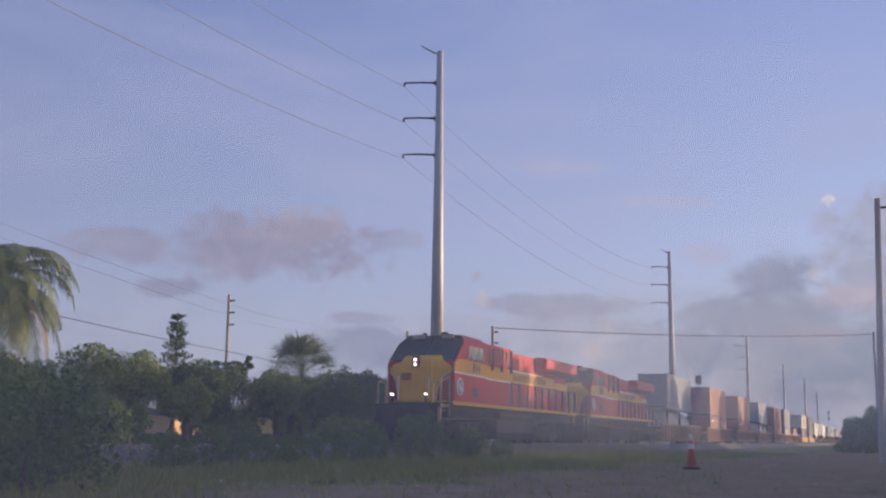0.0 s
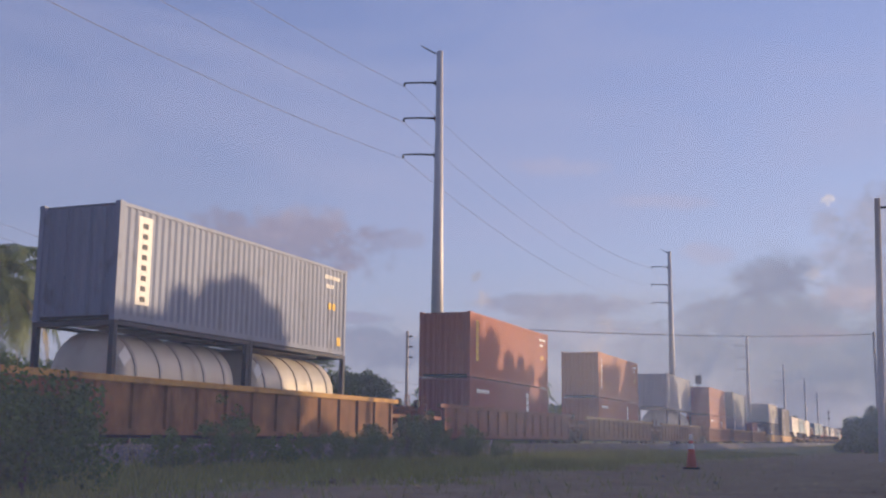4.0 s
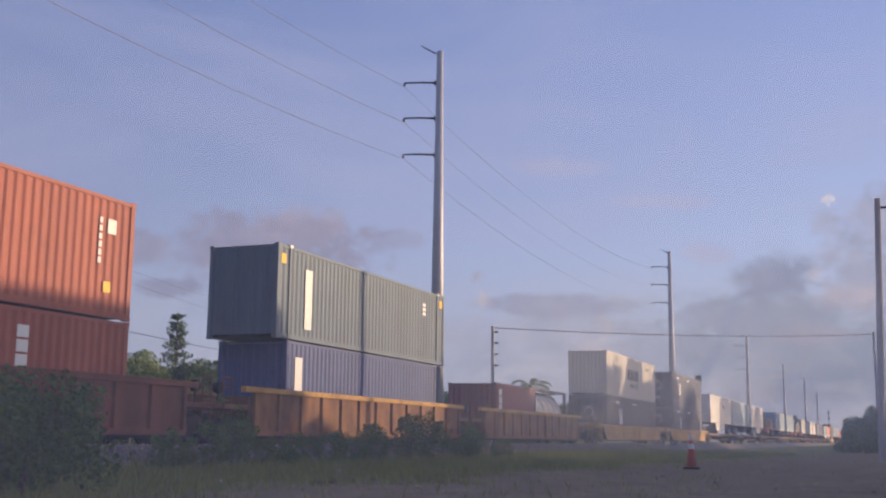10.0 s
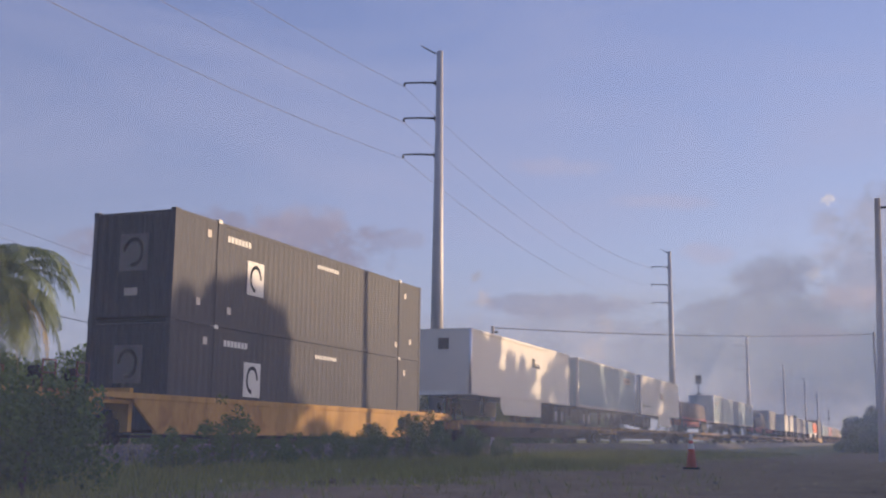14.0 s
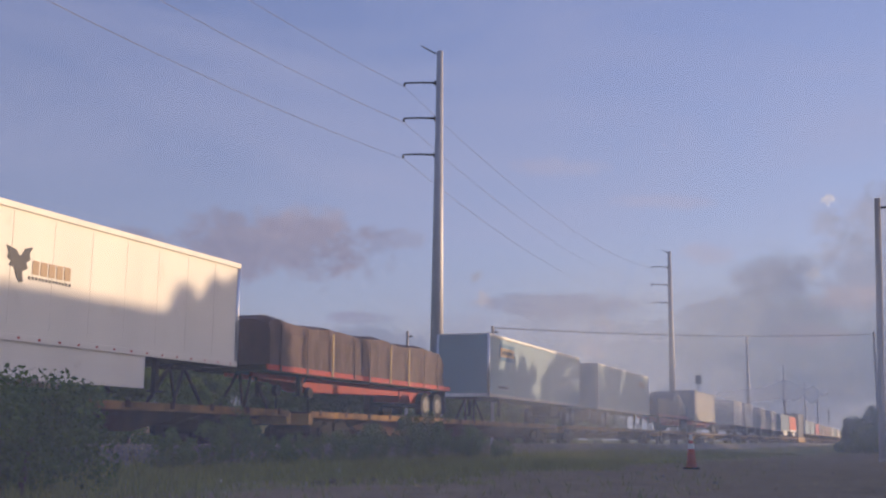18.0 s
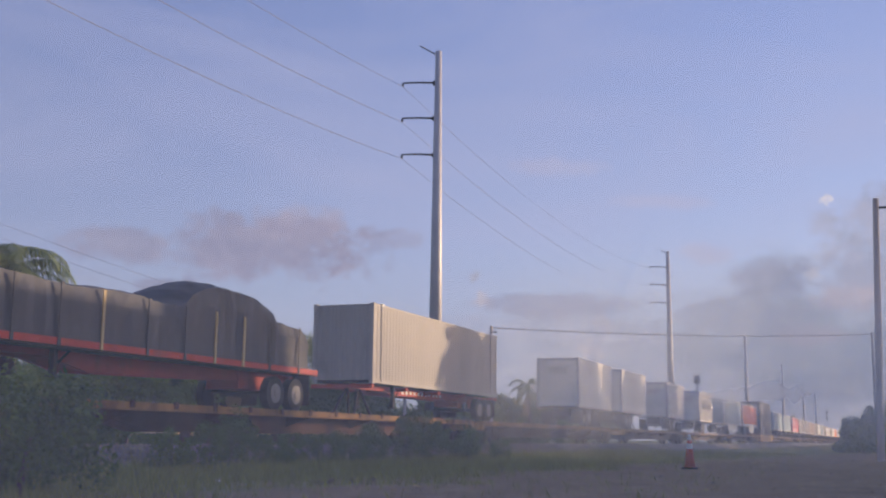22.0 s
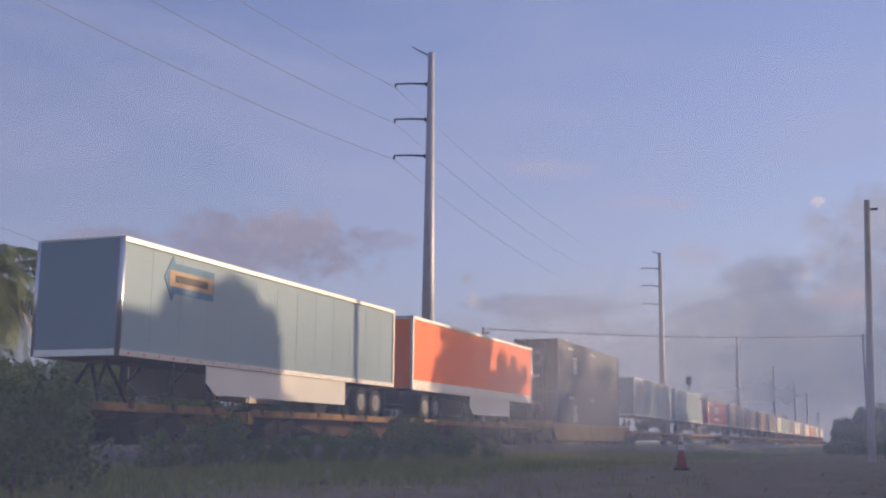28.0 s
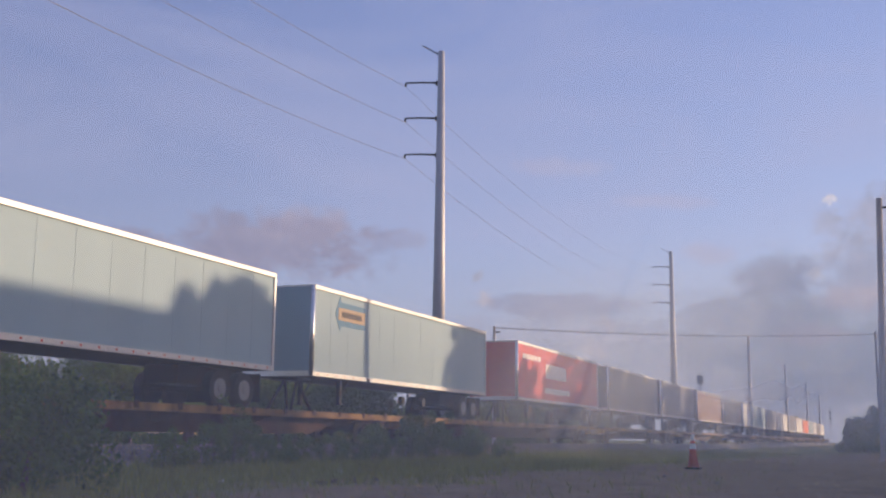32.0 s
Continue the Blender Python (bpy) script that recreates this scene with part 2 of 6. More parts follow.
M = {
    # edge dirt is made heavy so its brown also stands for shade
    "deck_edge": surface("dirty_shaded_deck_edge", (0.36, 0.19, 0.05), 0.7, 0, 0.5, 1.4, 25, 0.2, 0.9, (0.06, 0.035, 0.022), True),
    # a darker brown for the flat cars' deck and underframe
    "sill_brown": surface("dark_brown_underframe", (0.075, 0.04, 0.028), 0.8, 0, 0.4, 1.4, 25, 0.2, 0.5, (0.03, 0.022, 0.018), True),
    "steel_grey": surface("galvanised_pole", (0.46, 0.45, 0.46), 0.55, 0.2, 0.15, 1.5, 30, 0.05),
    "wood_pole": surface("weathered_pole_wood", (0.42, 0.38, 0.36), 0.85, 0, 0.4, 3, 40, 0.3, streak=True),
    "pale_wire": surface("weathered_aluminium_wire", (0.22, 0.21, 0.22), 0.6, 0.2, 0.1),
    "wire": surface("dark_cable", (0.03, 0.03, 0.035), 0.6, 0, 0.1),
    "dark_metal": surface("dark_dirty_steel", (0.020, 0.019, 0.019), 0.7, 0.2, 0.4, 3, 40, 0.2, 0.3, (0.04, 0.03, 0.022)),
    "black": surface("black_rubber", (0.018, 0.018, 0.018), 0.8, 0, 0.3),
    "rail": surface("worn_rail_steel", (0.16, 0.13, 0.11), 0.5, 0.7, 0.3, 2, 30, 0.1),
    "tie": surface("creosote_wood", (0.07, 0.055, 0.045), 0.9, 0, 0.4, 4, 40, 0.3, random_tone=0.4),
    "loco_red": surface("gloss_red_paint", (0.50, 0.018, 0.022), 0.5, 0, 0.15, 1.2, 30, 0.03, 0.10),
    "loco_yellow": surface("gloss_yellow_paint", (0.72, 0.36, 0.012), 0.5, 0, 0.15, 1.2, 30, 0.03, 0.10),
    "loco_white": surface("white_stripe_paint", (0.72, 0.70, 0.62), 0.4, 0, 0.1),
    "loco_black": surface("black_lettering_paint", (0.05, 0.05, 0.058), 0.5, 0, 0.2),
    "roof_dark": surface("sooty_roof_paint", (0.16, 0.03, 0.035), 0.6, 0, 0.3, 2, 30, 0.1, 0.3),
    "glass": surface("dark_cab_glass", (0.02, 0.022, 0.026), 0.08, 0, 0.1, bump=0.0, spec=0.8),
    "chrome": surface("polished_aluminium", (0.70, 0.70, 0.72), 0.30, 0.85, 0.1, bump=0.02, spec=0.5),
    "rail_metal": surface("dull_trailer_rail", (0.42, 0.42, 0.42), 0.5, 0.4, 0.12, bump=0.02, spec=0.3),
    "well_rust": surface("faded_rusty_railcar_paint", (0.27, 0.135, 0.055), 0.75, 0, 0.5, 1.4, 25, 0.25, 0.75, (0.085, 0.045, 0.028), True),
    "well_yellow": surface("faded_yellow_railcar_paint", (0.47, 0.27, 0.075), 0.65, 0, 0.3, 1.2, 25, 0.15, 0.5, (0.17, 0.085, 0.035), True),
    "well_brown": surface("brown_railcar_paint", (0.19, 0.075, 0.045), 0.7, 0, 0.35, 1.4, 25, 0.2, 0.5, (0.07, 0.035, 0.025), True),
    "orange_box": surface("orange_container_paint", (0.40, 0.155, 0.08), 0.55, 0, 0.18, 0.8, 30, 0.06, 0.15, (0.25, 0.09, 0.04), True),
    "red_box": surface("oxide_red_container_paint", (0.33, 0.10, 0.062), 0.55, 0, 0.18, 0.8, 30, 0.06, 0.2, (0.18, 0.06, 0.04), True),
    "maroon_box": surface("maroon_container_paint", (0.22, 0.05, 0.055), 0.5, 0, 0.2, 0.8, 30, 0.06, 0.2, (0.08, 0.03, 0.03), True),
    "blue_box": surface("grey_blue_container_paint", (0.20, 0.23, 0.31), 0.5, 0, 0.18, 0.8, 30, 0.06, 0.2, (0.09, 0.08, 0.09), True),
    "teal_box": surface("faded_teal_container_paint", (0.115, 0.155, 0.19), 0.5, 0, 0.18, 0.8, 30, 0.06, 0.2, (0.1, 0.1, 0.1), True),
    "navy_box": surface("bright_blue_container_paint", (0.06, 0.085, 0.20), 0.45, 0, 0.2, 0.8, 30, 0.06, 0.2, (0.03, 0.03, 0.06), True),
    "cream_box": surface("cream_white_container_paint", (0.62, 0.56, 0.46), 0.55, 0, 0.12, 0.8, 30, 0.05, 0.15, (0.45, 0.36, 0.26), True),
    "slate_box": surface("dark_slate_container_paint", (0.046, 0.047, 0.058), 0.55, 0, 0.18, 0.8, 30, 0.05, 0.15, (0.09, 0.07, 0.06), True),
    "grey_box": surface("grey_container_paint", (0.40, 0.37, 0.33), 0.5, 0, 0.12, 0.8, 30, 0.05, 0.2, (0.22, 0.19, 0.16), True),
    "tank_shell": surface("silver_tank_cladding", (0.52, 0.47, 0.39), 0.45, 0.15, 0.2, 1.0, 20, 0.05, 0.2, (0.3, 0.24, 0.18), True),
    "trailer_blue": surface("pale_blue_trailer_paint", (0.235, 0.325, 0.375), 0.55, 0, 0.08, 0.8, 20, 0.03, 0.08, (0.25, 0.28, 0.28), True),
    "trailer_white": surface("white_trailer_paint", (0.76, 0.72, 0.64), 0.55, 0, 0.08, 0.8, 20, 0.03, 0.1, (0.5, 0.44, 0.36), True),
    "trailer_orange": surface("bright_orange_trailer_paint", (0.82, 0.165, 0.03), 0.55, 0, 0.08, 0.8, 20, 0.03, 0.05),
    "trailer_red": surface("red_trailer_paint", (0.52, 0.05, 0.06), 0.5, 0, 0.1, 0.8, 20, 0.03, 0.1),
    "trailer_brown": surface("dull_brown_trailer_paint", (0.26, 0.14, 0.09), 0.5, 0, 0.15, 0.8, 20, 0.03, 0.2),
    # grey lowered to put the tail's tree shade into the paint
    "trailer_grey": surface("dark_grey_trailer_paint", (0.14, 0.13, 0.13), 0.5, 0, 0.12, 0.8, 20, 0.03, 0.2),
    "frame_red": surface("red_chassis_paint", (0.42, 0.05, 0.04), 0.5, 0, 0.25, 2, 30, 0.1, 0.25),
    "tarp": surface("black_load_tarpaulin", (0.078, 0.077, 0.082), 0.6, 0, 0.4, 1.6, 14, 0.5, 0.2, (0.11, 0.095, 0.085), True),
    "tarp_brown": surface("brown_load_tarpaulin", (0.115, 0.075, 0.07), 0.65, 0, 0.45, 1.6, 14, 0.5, 0.3, (0.06, 0.045, 0.042), True),
    "strap": surface("yellow_strap", (0.42, 0.31, 0.15), 0.6, 0, 0.15),
    "faded_mark": surface("faded_marking", (0.60, 0.54, 0.47), 0.5, 0, 0.2),
    "mark_white": surface("white_marking", (0.75, 0.73, 0.68), 0.5, 0, 0.1),
    "mark_yellow": surface("yellow_marking", (0.75, 0.48, 0.06), 0.5, 0, 0.1),
    "mark_dark": surface("dark_marking", (0.035, 0.035, 0.045), 0.5, 0, 0.1),
    "mark_blue": surface("blue_marking", (0.05, 0.16, 0.27), 0.5, 0, 0.1),
    "mark_orange": surface("orange_marking", (0.36, 0.25, 0.15), 0.5, 0, 0.1),
    "cone_orange": surface("orange_cone_plastic", (0.50, 0.075, 0.035), 0.6, 0, 0.2, 4, 40, 0.05, 0.2),
    "stones": surface("ballast_stone", (0.15, 0.14, 0.135), 0.9, 0, 0.4, 5, 30, 0.4),
    "ballast": leafy("loose_crushed_stone", (0.21, 0.195, 0.175), 0.6),
    "pebble": leafy("mixed_pebbles", (0.26, 0.20, 0.135), 0.6),
    "bark": surface("grey_bark", (0.11, 0.085, 0.065), 0.9, 0, 0.4, 4, 30, 0.5),
    "leaf": leafy("green_foliage", (0.13, 0.19, 0.055)),
    "leaf_dark": leafy("dark_green_foliage", (0.08, 0.13, 0.052)),
    # lit copy of the green: sunlight put into the leaf colour
    "leaf_sunlit": leafy("sunlit_green_foliage", (0.17, 0.23, 0.055)),
    "leaf_bush": leafy("low_bush_foliage", (0.085, 0.14, 0.038)),
    "rim_grey": surface("dark_grey_wheel_rim", (0.19, 0.18, 0.17), 0.6, 0.2, 0.25),
    "palm_leaf": leafy("palm_frond_green", (0.13, 0.175, 0.09)),
    "palm_dry": leafy("dry_palm_frond", (0.24, 0.19, 0.075)),
    "grass": leafy("weedy_grass", (0.19, 0.215, 0.06)),
    "wall_yellow": surface("yellow_stucco", (0.78, 0.58, 0.22), 0.9, 0, 0.12, 1, 30, 0.2),
    "wall_cream": surface("cream_painted_block", (0.55, 0.38, 0.22), 0.9, 0, 0.12, 1, 30, 0.2),
    "roof_grey": surface("grey_shingle_roof", (0.16, 0.15, 0.15), 0.9, 0, 0.2, 2, 20, 0.3),
    "concrete": surface("pale_concrete", (0.40, 0.37, 0.33), 0.9, 0, 0.2, 1, 20, 0.2),
    "haze": haze_material("painted_haze", HAZE),
    "drift": haze_material("late_painted_haze", LATE_HAZE),
    "veil": haze_material("near_painted_veil", VEILED, 3.0),
    "lamp_on": glow("lit_headlamp", (1.0, 0.86, 0.80), 2.6),
    "ditch_on": glow("lit_ditch_lamp", (1.0, 0.74, 0.68), 2.4),
}


# ---- mesh helpers ----
def box(bm, x0, x1, y0, y1, z0, z1, bevel=0.0):
    vs = [bm.verts.new((x, y, z)) for x in (x0, x1) for y in (y0, y1) for z in (z0, z1)]
    fs = [bm.faces.new([vs[i] for i in q]) for q in ((0, 1, 3, 2), (4, 6, 7, 5), (0, 4, 5, 1), (2, 3, 7, 6), (0, 2, 6, 4), (1, 5, 7, 3))]
    if bevel:
        es = list({e for f in fs for e in f.edges})
        bmesh.ops.bevel(bm, geom=es, offset=bevel, segments=2, affect="EDGES", profile=0.6)
    return vs


def tube(bm, p0, p1, r0, r1=None, n=8, caps=True):
    r1 = r0 if r1 is None else r1
    p0, p1 = Vector(p0), Vector(p1)
    q = (p1 - p0).to_track_quat("Z", "Y")
    rings = []
    for p, r in ((p0, r0), (p1, r1)):
        rings.append([bm.verts.new(p + q @ Vector((r * math.cos(2 * math.pi * i / n), r * math.sin(2 * math.pi * i / n), 0))) for i in range(n)])
    for i in range(n):
        bm.faces.new((rings[0][i], rings[0][(i + 1) % n], rings[1][(i + 1) % n], rings[1][i]))
    if caps:
        bm.faces.new(rings[0][::-1])
        bm.faces.new(rings[1])


def prism(bm, profile, x0, x1, axis="x"):
    """A solid with the outline profile (pairs), drawn from x0 to x1 along an axis."""
    def at(s, a, b):
        return {"x": (s, a, b), "y": (a, s, b), "z": (a, b, s)}[axis]
    lo = [bm.verts.new(at(x0, a, b)) for a, b in profile]
    hi = [bm.verts.new(at(x1, a, b)) for a, b in profile]
    n = len(profile)
    for i in range(n):
        bm.faces.new((lo[i], lo[(i + 1) % n], hi[(i + 1) % n], hi[i]))
    bm.faces.new(lo[::-1])
    bm.faces.new(hi)


def mesh_of(name, bm, material, smooth=False):
    bmesh.ops.recalc_face_normals(bm, faces=bm.faces)
    me = bpy.data.meshes.new(name)
    bm.to_mesh(me)
    bm.free()
    for f in me.polygons:
        f.use_smooth = smooth
    me.materials.append(material)
    return me


def part(name, bm, material, parent, label="", smooth=False):
    ob = new(name, mesh_of(name, bm, M[material] if isinstance(material, str) else material, smooth))
    ob.parent = parent
    if label:
        ob["label"] = label
    return ob


def shared(name, me, parent, m, label=""):
    ob = new(name, me)
    ob.parent = parent
    ob.matrix_basis = m
    if label:
        ob["label"] = label
    return ob


def B(*a, **k):
    """A fresh bmesh with one box."""
    bm = bmesh.new()
    box(bm, *a, **k)
    return bm


def thing(name, label, category, group=""):
    return tagged(new(name), label, category, group)


TRAIN = []          # every rolling thing with its place along the train


def rolling(ob, x, z=0.0):
    TRAIN.append((ob, x, z))
    ob.matrix_basis = pose(x, TRACK_Y, RAIL + z)
    return ob


# ---- rolling stock ----
NEAR = -1           # the side of the train that faces the lot


def bars(parent, x, z, n, w, h, gap, material, y, upright=False, label="row of painted letters, too small to read"):
    """A row (or a column) of letter-sized bars on a side wall at y."""
    bm = bmesh.new()
    for i in range(n):
        if upright:
            zz = z - i * (h + gap)
            box(bm, x, x + w, y - 0.008, y + 0.002, zz - h, zz)
        else:
            xx = x + i * (w + gap)
            box(bm, xx, xx + w, y - 0.008, y + 0.002, z, z + h)
    return tagged(part("marking", bm, material, parent, label), kind="stuff")


def panel_mark(parent, x0, x1, z0, z1, material, y, label):
    return part("marking", B(x0, x1, y - 0.008, y + 0.002, z0, z1), material, parent, label)


def ring_mark(parent, x, z, r, material, y, label, turn=0.75):
    bm = bmesh.new()
    n = 20
    for i in range(int(n * turn)):
        a, b = 2 * math.pi * i / n, 2 * math.pi * (i + 1) / n
        quad = [(x + q * math.cos(t) * 0.8, y, z + q * math.sin(t)) for q, t in ((r, a), (r, b), (r * 0.72, b), (r * 0.72, a))]
        bm.faces.new([bm.verts.new(p) for p in quad])
    bmesh.ops.solidify(bm, geom=bm.faces[:], thickness=0.006)
    return part("marking", bm, material, parent, label)


def corrugated(bm, x0, x1, z0, z1, y, pitch=0.278, depth=0.05, side=-1):
    n = max(2, round((x1 - x0) / pitch))
    p = (x1 - x0) / n
    lo, hi = [], []
    for i in range(n):
        for f, d in ((0.0, 0), (0.26, 0), (0.5, 1), (0.76, 1)):
            x, yy = x0 + (i + f) * p, y - side * d * depth
            lo.append(bm.verts.new((x, yy, z0)))
            hi.append(bm.verts.new((x, yy, z1)))
    lo.append(bm.verts.new((x1, y, z0)))
    hi.append(bm.verts.new((x1, y, z1)))
    for i in range(len(lo) - 1):
        bm.faces.new((lo[i], lo[i + 1], hi[i + 1], hi[i]))


BOX_MESH = {}


def container(length, height, material, label, group="containers", posts=None, doors=True, half=1.219):
    """A steel box: corrugated walls, corner posts, rails, roof, and doors on its leading end. Base at 0."""
    ob = thing("shipping_container", label, "container", group)
    key = (length, height, material, doors)
    if key not in BOX_MESH:
        made = []
        for s in (-1, 1):
            bm = bmesh.new()
            corrugated(bm, 0.14, length - 0.14, 0.15, height - 0.10, s * (half - 0.012), 0.30 if length > 15 else 0.278, (0.012 if material == "slate_box" else 0.026) if length > 15 else 0.028, side=s)
            made.append(("side_wall", mesh_of("side_wall", bm, M[material])))
        for x, s in ((0.03, 1), (length - 0.03, -1)):
            bm = bmesh.new()
            corrugated(bm, -half + 0.12, half - 0.12, 0.12, height - 0.1, 0, 0.26, 0.03, -1)
            for v in bm.verts:
                v.co = (x + s * v.co.y, v.co.x, v.co.z)
            made.append(("end_wall", mesh_of("end_wall", bm, M[material])))
        for cx in (0.0, length - 0.16):
            for cy in (-half, half - 0.14):
                bm = B(cx, cx + 0.16, cy, cy + 0.14, 0.12, height - 0.12, bevel=0.012)
                for zz in (0, height - 0.12):
                    box(bm, cx - 0.006, cx + 0.172, cy - 0.006, cy + 0.146, zz, zz + 0.12)
                made.append(("corner_post", mesh_of("corner_post", bm, M[material])))
        for cy in (-half, half - 0.09):
            made.append(("top_rail", mesh_of("top_rail", B(0.16, length - 0.16, cy, cy + 0.09, height - 0.11, height - 0.02), M[material])))
            made.append(("bottom_rail", mesh_of("bottom_rail", B(0.16, length - 0.16, cy, cy + 0.09, 0.02, 0.17), M[material])))
        made.append(("roof", mesh_of("roof", B(0.1, length - 0.1, -half + 0.05, half - 0.05, height - 0.06, height - 0.03), M[material])))
        made.append(("floor_frame", mesh_of("floor_frame", B(0.1, length - 0.1, -half + 0.08, half - 0.08, 0.05, 0.14), M["dark_metal"])))
        if doors:
            for cy in (-0.85, -0.35, 0.35, 0.85):
                bm = bmesh.new()
                tube(bm, (-0.03, cy, 0.15), (-0.03, cy, height - 0.15), 0.022, n=6)
                box(bm, -0.05, 0.02, cy - 0.05, cy + 0.05, 1.0, 1.12)
                made.append(("locking_bar", mesh_of("locking_bar", bm, M[material])))
        BOX_MESH[key] = made
    for n, me in BOX_MESH[key]:
        shared(n, me, ob, Matrix())
    for x in posts or ():
        bm = B(x - 0.07, x + 0.07, -half - 0.012, -half + 0.05, 0.05, height - 0.03)
        box(bm, x - 0.09, x + 0.09, -half - 0.02, half + 0.02, height - 0.10, height + 0.012)
        part("lifting_post", bm, material, ob)
        part("top_casting", B(x - 0.09, x + 0.09, -half - 0.03, -half + 0.06, height - 0.07, height + 0.03), "mark_white", ob, "bright lifting casting")
    return ob


def tank_container(label):
    """A 6.06 m tank in an open steel frame."""
    ob = thing("tank_container", label, "tank container", "tank containers")
    L, H, h = 6.06, 2.59, 1.219
    bm = bmesh.new()
    n, r, zc = 24, 1.13, 1.28
    prof = ((0.35, 0.55), (0.45, 0.85), (0.62, 1.05), (0.85, 1.0), (L - 0.85, 1.0), (L - 0.62, 1.0), (L - 0.45, 0.85), (L - 0.35, 0.55))
    rings = [[bm.verts.new((x, r * min(k, 1) * math.cos(2 * math.pi * i / n), zc + r * min(k, 1) * math.sin(2 * math.pi * i / n))) for i in range(n)] for x, k in prof]
    for a, b in zip(rings, rings[1:]):
        for i in range(n):
            bm.faces.new((a[i], a[(i + 1) % n], b[(i + 1) % n], b[i]))
    bm.faces.new(rings[0][::-1])
    bm.faces.new(rings[-1])
    part("tank_shell", bm, "tank_shell", ob, "silver insulated shell", smooth=True)
    for x in (1.05, 2.05, 3.0, 4.0, 5.0):
        bm = bmesh.new()
        for i in range(n):
            a, b = 2 * math.pi * i / n, 2 * math.pi * (i + 1) / n
            prism(bm, [(q * math.cos(t), zc + q * math.sin(t)) for q, t in ((r + 0.001, a), (r + 0.03, a), (r + 0.03, b), (r + 0.001, b))], x - 0.04, x + 0.04)
        part("band", bm, "grey_box", ob, "dark cladding band")
    for cx in (0, L - 0.14):
        for cy in (-h, h - 0.14):
            part("frame_post", B(cx, cx + 0.14, cy, cy + 0.14, 0, H), "slate_box", ob)
        for cz in (0, H - 0.12):
            part("end_beam", B(cx, cx + 0.12, -h + 0.14, h - 0.14, cz, cz + 0.12), "slate_box", ob)
    for cy in (-h, h - 0.09):
        part("top_beam", B(0.14, L - 0.14, cy, cy + 0.09, H - 0.11, H - 0.01), "slate_box", ob)
        part("bottom_beam", B(0.14, L - 0.14, cy, cy + 0.09, 0.01, 0.12), "slate_box", ob)
    part("catwalk", B(0.5, L - 0.5, -0.4, 0.25, H - 0.1, H - 0.06), "tank_shell", ob)
    part("manhole", bm_cyl(L / 2, 0, H - 0.14, 0.28, 0.10), "tank_shell", ob)
    for x, z in ((0.45, 1.75), (0.45, 1.05)):
        bm = bmesh.new()
        prism(bm, [(x - 0.24, z), (x, z - 0.24), (x + 0.24, z), (x, z + 0.24)], -h - 0.012, -h + 0.004, "y")
        part("placard", bm, "mark_white", ob, "white diamond placard")
    return ob


def bm_cyl(x, y, z, r, h, n=14):
    bm = bmesh.new()
    tube(bm, (x, y, z), (x, y, z + h), r, n=n)
    return bm


WHEEL = {}


def wheelset_mesh():
    if "set" not in WHEEL:
        bm = bmesh.new()
        prof = ((0.09, 0.10), (0.09, 0.38), (0.05, 0.46), (-0.05, 0.465), (-0.055, 0.49), (-0.09, 0.49), (-0.09, 0.10))
        n = 20
        rings = [[bm.verts.new((r * math.cos(2 * math.pi * i / n), y, r * math.sin(2 * math.pi * i / n))) for i in range(n)] for y, r in prof]
        for p, q in zip(rings, rings[1:]):
            for i in range(n):
                bm.faces.new((p[i], p[(i + 1) % n], q[(i + 1) % n], q[i]))
        WHEEL["wheel"] = mesh_of("wheel", bm, M["dark_metal"])
        bm = bmesh.new()
        tube(bm, (0, -1.0, 0), (0, 1.0, 0), 0.10, n=10)
        WHEEL["set"] = mesh_of("axle", bm, M["dark_metal"])
        bm = bmesh.new()
        for y in (-1.02, 0.92):
            prism(bm, [(-1.15, 0.42), (-0.95, 0.30), (-0.72, 0.42), (-0.35, 0.20), (0.35, 0.20), (0.72, 0.42), (0.95, 0.30), (1.15, 0.42),
                       (1.1, 0.62), (0.5, 0.80), (-0.5, 0.80), (-1.1, 0.62)], y, y + 0.10, "y")
            for x in (-0.89, 0.89):
                box(bm, x - 0.14, x + 0.14, y - 0.03, y + 0.13, 0.32, 0.60)
        box(bm, -0.22, 0.22, -1.1, 1.1, 0.42, 0.80)
        WHEEL["frame"] = mesh_of("side_frame", bm, M["dark_metal"])
    return WHEEL["set"], WHEEL["frame"]


def truck(parent, x):
    """A two-axle bogie under a car, as one part with its two wheelsets."""
    ws, fr = wheelset_mesh()
    t = shared("truck", fr, parent, pose(x, 0, 0))
    for dx in (-0.89, 0.89):
        axle_with_wheels(t, ws, dx, 0.47)
    return t


def axle_with_wheels(t, ws, dx, z):
    shared("axle", ws, t, pose(dx, 0, z))
    for y, r in ((-0.75, 180), (0.75, 0)):
        shared("wheel", WHEEL["wheel"], t, pose(dx, y, z, 0, 0, r))


def coupler(parent, x, s):
    bm = B(min(x, x + s * 0.55), max(x, x + s * 0.55), -0.12, 0.12, 0.72, 0.96)
    box(bm, min(x + s * 0.5, x + s * 0.72), max(x + s * 0.5, x + s * 0.72), -0.17, 0.15, 0.68, 1.02)
    part("coupler", bm, "dark_metal", parent)


